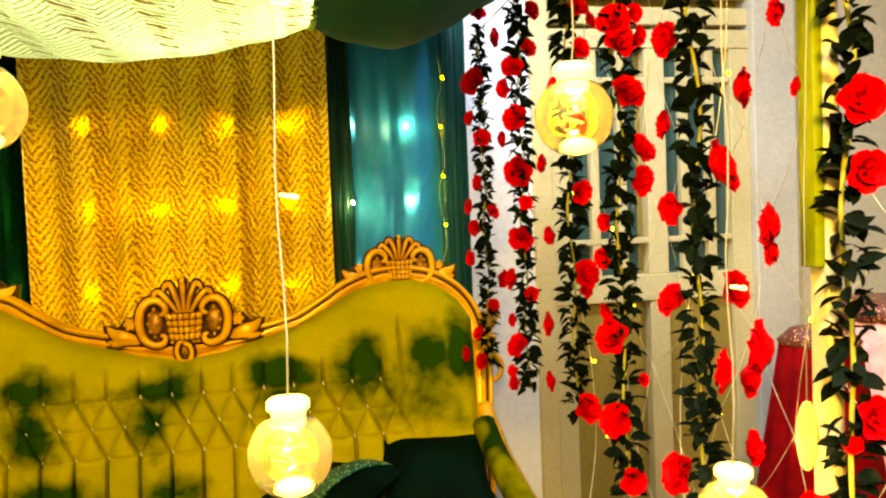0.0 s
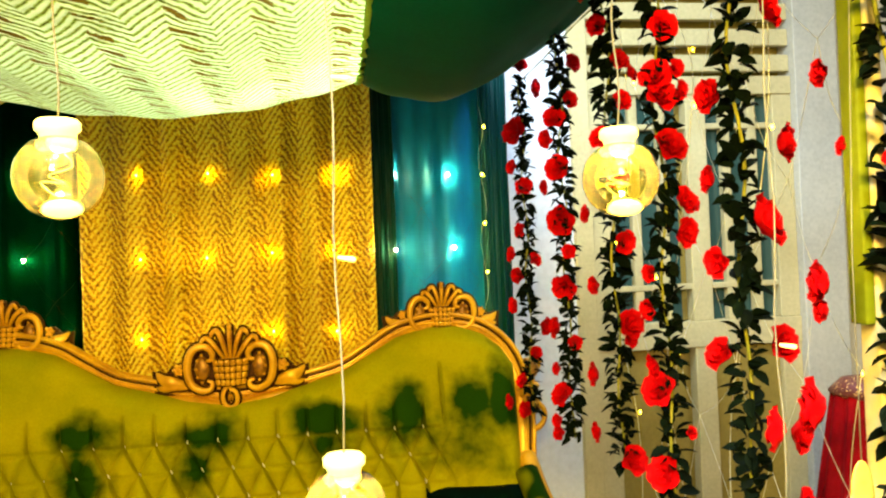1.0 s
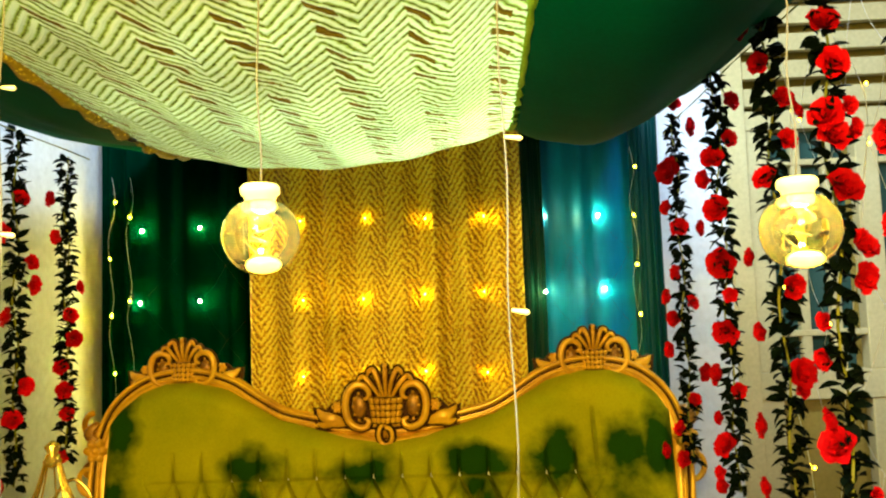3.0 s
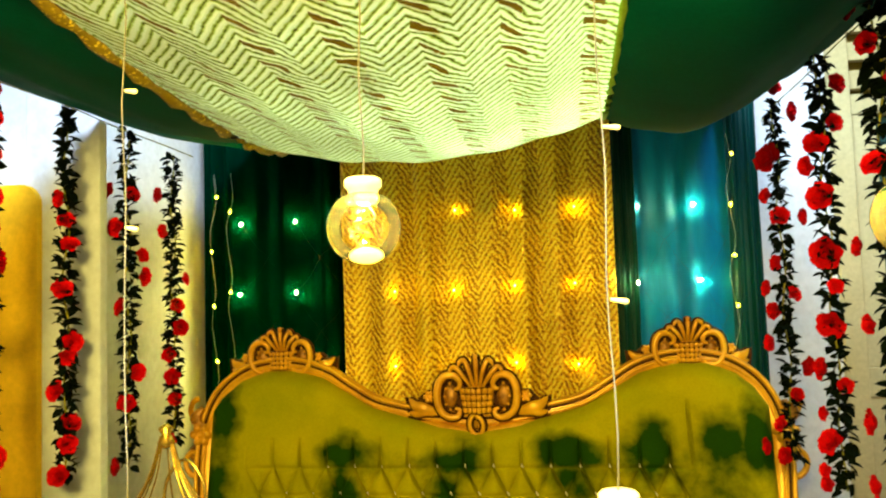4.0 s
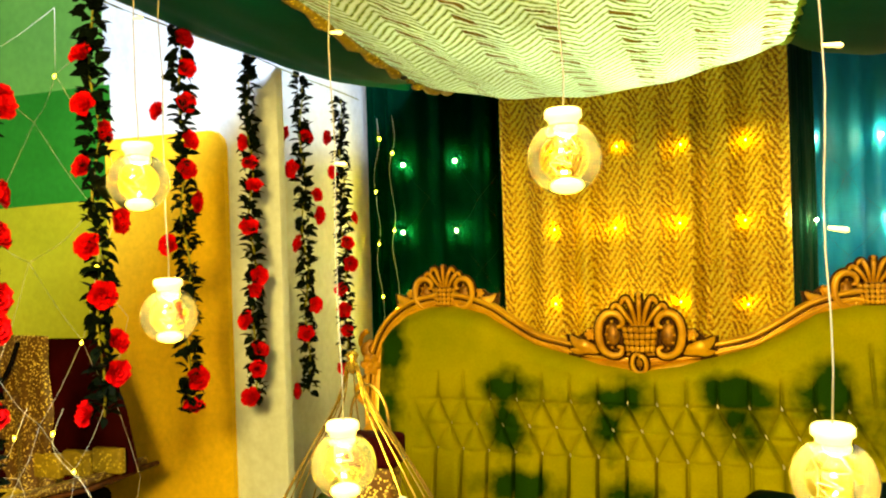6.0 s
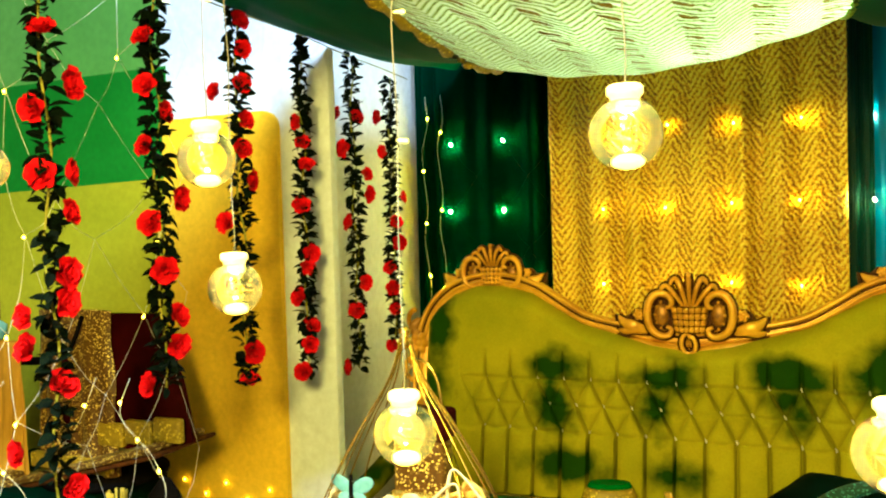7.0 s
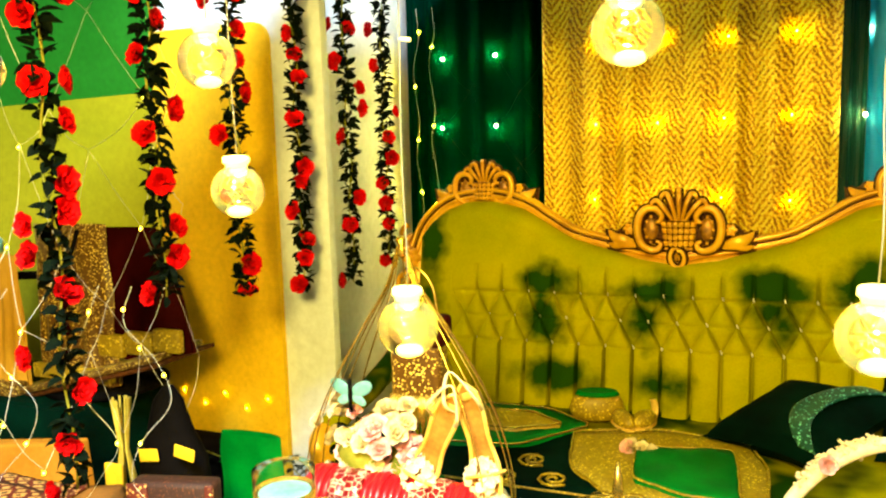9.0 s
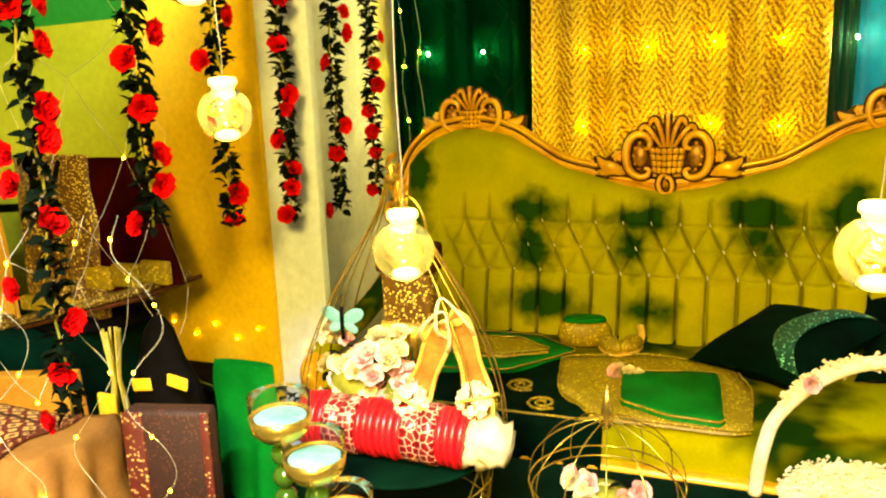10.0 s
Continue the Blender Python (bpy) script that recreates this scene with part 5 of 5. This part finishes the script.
def cloth_patch(name, outline, base, material, border, label, category, lift=0.0):
    """A flat piece of clothing lying on the seat, with a raised edge."""
    t = thing(name, (0, 0, base), 0, label, category)
    bm = bmesh.new()
    cx = sum(p[0] for p in outline) / len(outline)
    cy = sum(p[1] for p in outline) / len(outline)
    ring = [Vector((*p, 0)) for p in outline]
    edge = []
    for k, p in enumerate(ring):
        before, after = ring[k - 1], ring[(k + 1) % len(ring)]
        for q in (0.5, 0.65, 0.8, 0.92):
            edge.append(before.lerp(p, q) + Vector((0.0015 * math.sin(q * 17 + k), 0.0015 * math.cos(q * 13 + k), 0)))
        edge.append(p * 0.92 + (before + after) * 0.04)
        edge += [p.lerp(after, q) + Vector((0.0015 * math.sin(q * 15 + k), 0.0015 * math.cos(q * 19 + k), 0)) for q in (0.08, 0.2, 0.35)]
    rings = []
    for q in (1.0, 0.97, 0.8, 0.6, 0.4, 0.2):
        rings.append([bm.verts.new((cx + (p.x - cx) * q, cy + (p.y - cy) * q, (0.012 if q < 1 else 0.0) + lift + 0.006 * noise.noise((p.x * q * 14, p.y * q * 14, 1)))) for p in edge])
    for a, b in zip(rings, rings[1:]):
        for k in range(len(edge)):
            bm.faces.new((a[k], a[(k + 1) % len(edge)], b[(k + 1) % len(edge)], b[k]))
    bm.faces.new(rings[-1])
    part("cloth", bm, material, t)
    part("border", tube([(p.x, p.y, 0.012 + lift) for p in edge + edge[:1]], 0.003, 6, up=(0, 0, 1)), border, t, "gold thread border")
    return t


SEAT = 0.486
cloth_patch("embroidered_suit", [(-0.24, -0.50), (0.0, -0.42), (0.22, -0.46), (0.27, -0.62), (0.265, -0.875), (-0.08, -0.875), (-0.20, -0.74)], SEAT + 0.010, GOLD_BROCADE, GOLD_BROCADE, "gold embroidered suit piece spread on the sofa seat", "clothing")
cloth_patch("green_shawl", [(-0.035, -0.80), (-0.055, -0.60), (0.08, -0.57), (0.19, -0.55), (0.212, -0.87), (0.08, -0.86)], SEAT + 0.023, GREEN_SILK, GOLD_BROCADE, "bright green shawl panel with gold border", "clothing")
dress = cloth_patch("green_dress", [(-0.66, -0.40), (-0.2, -0.46), (-0.10, -0.60), (-0.07, -0.88), (-0.62, -0.88)], SEAT - 0.004, TABLE_CLOTH, GOLD_BROCADE, "dark green velvet dress with gold embroidery hanging over the seat edge", "clothing")
thick(part("skirt", sheet(60, 10, lambda s, t: ((-0.63 + 0.57 * s, -0.895 - 0.022 * (1 - t) - 0.007 * math.sin(s * 44) * (1 - t), -0.27 + 0.285 * t), (s, t))), TABLE_CLOTH, dress, "dark green velvet falling in folds"), 0.003)
for x, y in ((-0.30, -0.72), (-0.22, -0.82), (-0.34, -0.84), (-0.16, -0.70)):
    part("motif", tube([(x + (0.006 + 0.0022 * k) * math.cos(k * 0.7), y + (0.006 + 0.0022 * k) * math.sin(k * 0.7), 0.017) for k in range(18)], 0.004, 5, up=(0, 0, 1)), GOLD_BROCADE, dress, "gold spiral motif")
cloth_patch("folded_dupatta", [(-0.68, -0.36), (-0.35, -0.34), (-0.20, -0.45), (-0.36, -0.66), (-0.62, -0.70), (-0.72, -0.55)], SEAT + 0.012, GREEN_SILK, BRASS, "green silk dupatta folded on the seat", "clothing")
cloth_patch("brocade_panel", [(-0.58, -0.44), (-0.38, -0.42), (-0.27, -0.50), (-0.40, -0.58), (-0.56, -0.58)], SEAT + 0.026, GOLD_BROCADE, BRASS, "pointed gold brocade panel on green silk", "clothing")


def cushion(m, size, label, band=None):
    c = thing("cushion", (0, 0, 0), 0, label, "cushion", "dark cushions on the sofa")
    c.matrix_world = m

    def f(s, t):
        u, v = 2 * s - 1, 2 * t - 1
        e = (1 - u ** 4) * (1 - v ** 4)
        return (u * size / 2 * (1.06 - 0.15 * (1 - v * v)), 0, v * size / 2 * (1.06 - 0.15 * (1 - u * u))), (s, t), e
    for sign in (-1, 1):
        def g(s, t):
            p, q, e = f(s, t)
            return (p[0], sign * 0.06 * max(e, 0) ** 0.6 + 0.006 * noise.noise((p[0] * 12, p[2] * 12, sign)), p[2]), q
        part("cover", sheet(20, 20, g), CUSHION_VELVET, c, "dark green velvet cover")
    if band:
        def h(s, t):
            x = -size * 0.46 + size * 0.92 * s
            w = 0.07 * (0.45 + 0.55 * math.sin(math.pi * min(1.0, 0.12 + 0.8 * s)))
            z = -size * 0.41 + 0.075 * math.sin(math.pi * s ** 0.8) + w * (t - 0.35)
            e = max(0.0, (1 - (2 * x / size) ** 4) * (1 - (2 * z / size) ** 4))
            return (x, -0.064 * e ** 0.6 - 0.008, z), (s, t)
        thick(part("sequin_band", sheet(30, 8, h), GREEN_SEQUIN, c, "turquoise sequin band"), 0.003)
    return c


lying = Matrix(((0.604, 0.227, -0.763, 0.352), (0.756, 0.144, 0.64, -0.425), (0.255, -0.964, -0.085, 0.572), (0, 0, 0, 1)))
cushion(lying, 0.35, "dark green velvet cushion with a curved turquoise sequin band", True)
cushion(pose(0.70, -0.32, 0.572, -62, 0, -6), 0.32, "plain dark green velvet cushion leaning on the sofa back")

pouch = thing("pouch", (-0.20, -0.37, SEAT + 0.013), 15, "embroidered gold pouch with green rim", "bag")
part("body", lathe([(0.03, 0.0), (0.05, 0.008), (0.056, 0.03), (0.05, 0.055), (0.042, 0.066)], 24, m=Matrix.Diagonal((1.45, 0.7, 1.15, 1))), GOLD_BROCADE, pouch)
part("rim", lathe([(0.04, 0.064), (0.045, 0.068), (0.04, 0.078), (0.03, 0.076)], 24, m=Matrix.Diagonal((1.45, 0.7, 1.15, 1))), GREEN_SILK, pouch)
khussa_label = "embroidered gold slip-on shoe on the seat"
for x, y, a in ((-0.115, -0.42, 35), (-0.06, -0.40, -20)):
    k = thing("slip_on_shoe", (x, y, SEAT + 0.022), a, khussa_label, "shoe", "pair of gold slip-on shoes")
    part("upper", ball(1, pose(0, 0, 0.018) @ Matrix.Diagonal((0.028, 0.055, 0.024, 1)), 16, 10), GOLD_BROCADE, k)
    part("sole", ball(1, pose(0, 0.0, 0.0) @ Matrix.Diagonal((0.028, 0.06, 0.008, 1)), 16, 8), GOLD_LEATHER, k)
    part("back", tube(spline([(0, 0.05, 0.0), (0.004, 0.06, 0.03), (0.0, 0.055, 0.06)], 4), 0.012, 8, flat=0.4), GOLD_LEATHER, k)
bouquet(-0.045, -0.60, SEAT + 0.012, 0.028, 5, "small cream flower spray on the shawl", 31, 9, 0.8)
cloth_patch("red_ribbon", [(-0.01, -0.60), (0.05, -0.57), (0.06, -0.545), (0.0, -0.57)], SEAT + 0.014, BANGLE_RED, BANGLE_RED, "small red ribbon beside the flowers", "ribbon")

# ---- the dress display ----


def garment(name, x0, x1, z0, z1, y, top_in, material, label, folds, seed, depth=0.03, skew=0.0):
    """A dress hung flat, narrower at the shoulders, with folds and a hem."""
    t = thing(name, ((x0 + x1) / 2, y, z0), 0, label, "clothing")
    w, h = (x1 - x0) / 2, z1 - z0

    def f(s, v, sign=1):
        u = 2 * s - 1
        half = w * (1 - top_in * v ** 1.5)
        bulge = depth * (1 - u ** 4) * (0.55 + 0.45 * (1 - v)) + 0.008 * math.sin(u * folds + seed) * (1 - v)
        sway = 0.01 * noise.noise((seed, v * 3, u))
        return (u * half + skew * (w - half) + sway, -sign * bulge, h * v + 0.012 * math.sin(u * 3 + seed) * (1 - v)), (s * w * 2, h * v)
    for sign in (1, -1):
        part("front" if sign == 1 else "back", sheet(40, 20, lambda s, v: f(s, v, sign)), material, t)
    return t


stand = thing("display_stand", (-1.42, -1.02, 0.69), 0, "dark display stand for the dresses", "stand")
part("pole", tube([(0, 0, 0.02), (0, 0, 0.15), (0, 0, 0.31)], 0.015, 10), BLACK_CLOTH, stand)
part("crossbar", tube([(-0.35, 0, 0.29), (0, 0, 0.31), (0.25, 0, 0.325)], 0.012, 8), BLACK_CLOTH, stand)
part("foot", lathe([(0.16, 0.0), (0.16, 0.012), (0.03, 0.03), (0.016, 0.05)], 24), BLACK_CLOTH, stand)
kameez = garment("embroidered_kameez", -1.575, -1.305, 0.728, 1.14, -1.09, 0.06, GOLD_SEQUIN, "gold sequin embroidered kameez with dark collar motif on the stand", 14, 2)
part("collar", tube(spline([(-0.05, -0.02, 0.40), (-0.03, -0.035, 0.33), (0, -0.04, 0.30), (0.03, -0.035, 0.33), (0.05, -0.02, 0.40)], 5), 0.006, 6), BLACK_CLOTH, kameez)
for k in range(4):
    part("motif", ball(0.016, pose(0.0, -0.036, 0.07 + 0.07 * k) @ Matrix.Diagonal((0.9, 0.25, 1.1, 1)), 10, 6), MAROON, kameez)
part("hem", box(-0.135, 0.135, -0.04, -0.014, 0.0, 0.04, 0.006), GOLD_BROCADE, kameez)
shawl = garment("velvet_shawl", -1.365, -1.085, 0.80, 1.13, -1.06, 0.34, MAROON, "maroon velvet shawl with gold embroidered border", 6, 5, 0.035, -1.0)
for k in range(3):
    part("border", box(-0.132 + 0.092 * k, -0.048 + 0.092 * k, -0.05, -0.028, -0.004 + 0.012 * k, 0.056 + 0.012 * k, 0.006), GOLD_BROCADE, shawl, "gold embroidered border patch")
peach = garment("gold_dress", -1.79, -1.575, 0.68, 1.06, -1.14, 0.05, PEACH_NET, "sheer peach and gold dress with beaded hem", 22, 8)
part("beaded_hem", box(-0.107, 0.103, -0.05, 0.005, -0.008, 0.045, 0.012, seg=3), GOLD_SEQUIN, peach, "gold beaded hem")
tr = thing("display_tray", (-1.40, -1.05, 0.735), 0, "tilted gold brocade tray with dark edge under the dresses", "tray")
SLANT = pose(0, 0, 0, 0, -15, 0)
part("plate", box(-0.30, 0.30, -0.12, 0.10, -0.012, 0.0, 0.004), DARK_BROWN, tr, "dark edge", at=SLANT)
part("runner", box(-0.285, 0.285, -0.128, 0.08, 0.002, 0.02, 0.006, seg=3), GOLD_SEQUIN, tr, "gold sequin runner", at=SLANT)
bot = thing("perfume_bottle", (-1.69, -1.13, 1.06), 0, "small teal bottle with cork stopper", "bottle")
part("body", lathe([(0.02, 0.0), (0.032, 0.006), (0.033, 0.04), (0.014, 0.055)], 16), PALE_BLUE, bot)
part("stopper", lathe([(0.012, 0.052), (0.017, 0.056), (0.018, 0.10), (0.010, 0.112)], 14), BEIGE_CLOTH, bot)
STRAW = surface("dry_straw", (0.45, 0.33, 0.03), (0.75, 0.6, 0.1), 0.6, 0, 20, 90, 0.1)
reeds = thing("reed_bundle", (-1.12, -1.28, 0.42), 0, "tied bundle of dry yellow reeds", "decoration")
rng = random.Random(17)
for k in range(12):
    a = rng.uniform(0, 6.28)
    part("reed", tube([(0.05 * math.cos(a), 0.04 * math.sin(a), 0.0), (0.008 * math.cos(a), 0.008 * math.sin(a), 0.22), (0.02 * math.cos(a), 0.02 * math.sin(a), 0.34)], 0.003, 5), STRAW, reeds)
part("ribbon", box(-0.02, 0.03, -0.045, -0.035, 0.10, 0.2, 0.004), WARM_YELLOW, reeds, "yellow ribbon")

# ---- the side table's clothes ----
suit = thing("suit_box", (-0.735, -1.50, 0.42), 14, "standing box covered in brown embroidered cloth", "box")
part("body", box(-0.105, 0.06, -0.045, 0.0, 0.0, 0.30, 0.01), BROWN_PATTERN, suit)
part("band", box(-0.106, -0.065, -0.049, -0.043, 0.005, 0.298, 0.002), RED_PATTERN, suit, "red embroidered edge band")
part("band", box(0.045, 0.061, -0.049, -0.043, 0.005, 0.298, 0.002), RED_PATTERN, suit, "red embroidered edge band")
silk = garment("green_silk_suit", -0.83, -0.665, 0.42, 0.725, -1.30, 0.1, GREEN_SILK, "bright green silk suit length standing on the table", 7, 4, 0.025)
bagb = thing("black_bag", (-0.89, -1.38, 0.42), 0, "black velvet bag with yellow tags", "bag")
bm = lathe([(0.05, 0.0), (0.075, 0.02), (0.085, 0.2), (0.078, 0.27), (0.045, 0.33), (0.03, 0.39), (0.01, 0.42)], 20, m=Matrix.Diagonal((1, 0.7, 1, 1)))
for v in bm.verts:
    v.co += Vector((0.02 * noise.noise(v.co * 9), 0.015 * noise.noise(v.co * 11), 0))
part("body", bm, BLACK_CLOTH, bagb)
for x, z, a in ((0.0, 0.295, -8), (0.09, 0.31, 10)):
    part("tag", box(-0.024, 0.024, -0.004, 0.0, -0.013, 0.013, 0.002), WARM_YELLOW, bagb, "yellow paper tag", at=pose(x, -0.062, z, 0, a, 0))
folded = thing("folded_suit", (-1.04, -1.60, 0.42), 8, "folded beige suit with red and black embroidered band", "clothing")


def embroidered(name, ground, thread, dark, cell):
    """Rows of lozenge motifs in thread on cloth, on the sheet's own measure."""
    m, t, n, l, b = nodes_of(name)
    uv = n.new("ShaderNodeUVMap")
    sep = n.new("ShaderNodeSeparateXYZ")
    l.new(uv.outputs[0], sep.inputs[0])
    wob = math_node(t, "MULTIPLY", link_noise(t, 60, 3), cell * 0.3)
    u, v = math_node(t, "ADD", sep.outputs[0], wob), math_node(t, "ADD", sep.outputs[1], wob)
    d = math_node(t, "DIVIDE", math_node(t, "ADD", math_node(t, "PINGPONG", u, cell / 2), math_node(t, "PINGPONG", v, cell / 2)), cell)
    col = ramp(t, d, [(0.14, dark), (0.20, thread), (0.36, thread), (0.42, ground), (0.62, ground), (0.68, dark), (0.80, thread)])
    band = ramp(t, math_node(t, "DIVIDE", math_node(t, "PINGPONG", v, cell * 1.5), cell * 1.5), [(0.08, (0.1, 0.02, 0.02)), (0.14, (1, 1, 1))])
    l.new(mul(t, mul(t, col, band), ramp(t, link_noise(t, 240, 4), [(0.3, (0.6, 0.6, 0.6)), (0.65, (1, 1, 1))])), b.inputs["Base Color"])
    b.inputs["Roughness"].default_value = 0.7
    add_bump(t, b, d, 0.4)
    return m


EMBROIDERY = embroidered("red_gold_embroidery", (0.16, 0.012, 0.008), (0.75, 0.42, 0.12), (0.03, 0.004, 0.003), 0.034)


def drape(s, t, out=0.0, u0=-1.0, u1=1.0):
    """Cloth hanging down the front, over a soft edge and back over the pile, falling off one side."""
    u = u0 + (u1 - u0) * s
    side = max(0.0, (u - 0.45) / 0.55)
    x = 0.16 * min(u, 0.45) + 0.065 * math.sin(side * math.pi / 2)
    if t < 0.45:
        q = t / 0.45
        y, z = -0.135 - 0.012 * math.sin(u * 14 + q) * (1 - q), 0.19 * q
    elif t < 0.6:
        a = (t - 0.45) / 0.15 * math.pi / 2
        y, z = -0.105 - 0.03 * math.cos(a), 0.19 + 0.035 * math.sin(a)
    else:
        q = (t - 0.6) / 0.4
        y, z = -0.105 + 0.235 * q, 0.225 + 0.012 * math.sin(q * 5 + u * 2)
    fall = 1 - 0.95 * max(0.0, (side - 0.3) / 0.7) ** 1.25
    y -= 0.022 * math.sin(side * 10 + 1) * side
    x += 0.009 * math.sin(t * 42 + side) * side
    return (x + out * side, y - out, z * fall + out + 0.003), (0.16 * u, 0.45 * t)


thick(part("cloth", sheet(48, 40, drape), BEIGE_CLOTH, folded, "peach cotton cloth falling in folds"), 0.006)
part("core", box(-0.15, 0.09, -0.10, 0.13, 0.0, 0.205, 0.02), BEIGE_CLOTH, folded)
thick(part("band", sheet(30, 40, lambda s, t: drape(s, t, 0.007, -1.0, 0.05)), EMBROIDERY, folded, "red and gold embroidered panel"), 0.004)
thick(part("border", sheet(6, 40, lambda s, t: drape(s, t, 0.009, 0.07, 0.22)), RED_PATTERN, folded, "narrow embroidered border"), 0.004)
card = tagged(solid("gift_card_box", box(-0.14, 0.14, -0.02, 0.02, 0, 0.265, 0.006), surface("orange_card", (0.42, 0.17, 0.012), (0.55, 0.25, 0.03), 0.6), False), "tall orange-beige box behind the folded suit", "box")
card.matrix_world = pose(-1.255, -1.40, 0.42, 0, -4, 10)

# ---- beside the door ----
skirt = thing("pink_skirt", (2.0, -0.6, 0), 0, "gathered pink skirt with red patterned waistband on a form", "clothing")


def gathered(s, t):
    a = 2 * math.pi * s
    r = (0.30 - 0.13 * t) * (1 + 0.05 * math.sin(a * 16) * (1 - 0.4 * t))
    return (r * math.cos(a), r * math.sin(a), 1.0 * t), (s, t)


part("cloth", sheet(160, 10, gathered), PINK_FLOWER, skirt)
part("waistband", lathe([(0.165, 0.985), (0.18, 0.99), (0.178, 1.03), (0.16, 1.04), (0.02, 1.042)], 32), RED_PATTERN, skirt)
reddress = thing("red_dress", (1.62, -0.75, 0), 0, "dark red velvet dress with gathered skirt on a form", "clothing")
part("cloth", sheet(120, 10, lambda s, t: (((0.24 - 0.15 * t) * (1 + 0.06 * math.sin(s * 80)) * math.cos(6.2832 * s), (0.24 - 0.15 * t) * math.sin(6.2832 * s), 0.97 * t), (s, t))), RED_VELVET, reddress)
part("top", lathe([(0.09, 0.96), (0.10, 0.97), (0.07, 1.0), (0.02, 1.01)], 24), RED_PATTERN, reddress)
post = thing("stage_post", (0.772, -1.90, 0), 0, "square cream stage post with a lime green strip", "post")
part("post", box(-0.002, 0.013, -0.012, 0.012, 0, 1.86, 0.002), DOOR_PAINT, post)
part("strip", box(-0.0125, -0.003, -0.012, 0.010, 1.26, 1.86, 0.002), surface("lime_paint", (0.11, 0.14, 0.003), (0.17, 0.2, 0.006), 0.5), post, "lime green strip")
part("socket", box(0.002, 0.0135, -0.014, -0.0125, 1.345, 1.39, 0.0), BLACK_CLOTH, post, "dark joint plate")

# ---- greenery and a hanging leaf ----
vine = thing("leaf_vine", (-0.98, -0.98, 0.48), 0, "thin green leaf vine along the dark bench", "plant")
rng = random.Random(33)
run = spline([(-0.16 + 0.05 * k, 0.03 * math.sin(k * 1.7), 0.02 + 0.018 * math.cos(k * 2.3)) for k in range(9)], 4)
part("stem", tube(run, 0.002, 5), STEM_GREEN, vine)
for k in range(34):
    lf = new("leaf", LEAF)
    lf.parent = vine
    lf.matrix_basis = Matrix.Translation(run[k % len(run)]) @ Matrix.Rotation(rng.uniform(0, 6.28), 4, "Z") @ Matrix.Rotation(rng.uniform(-0.9, 0.3), 4, "Y")
tag = thing("gold_leaf_ornament", (0.742, -1.92, 1.12), 0, "small gold leaf ornament hanging on a thread", "ornament")
part("leaf", ball(1, Matrix.Diagonal((0.011, 0.002, 0.030, 1)), 14, 10), GOLD_LEATHER, tag)
part("thread", tube([(0, 0, 0.028), (0.001, 0, 0.2), (0.02, 0.0, 0.68)], 0.0006, 4), CORD, tag)
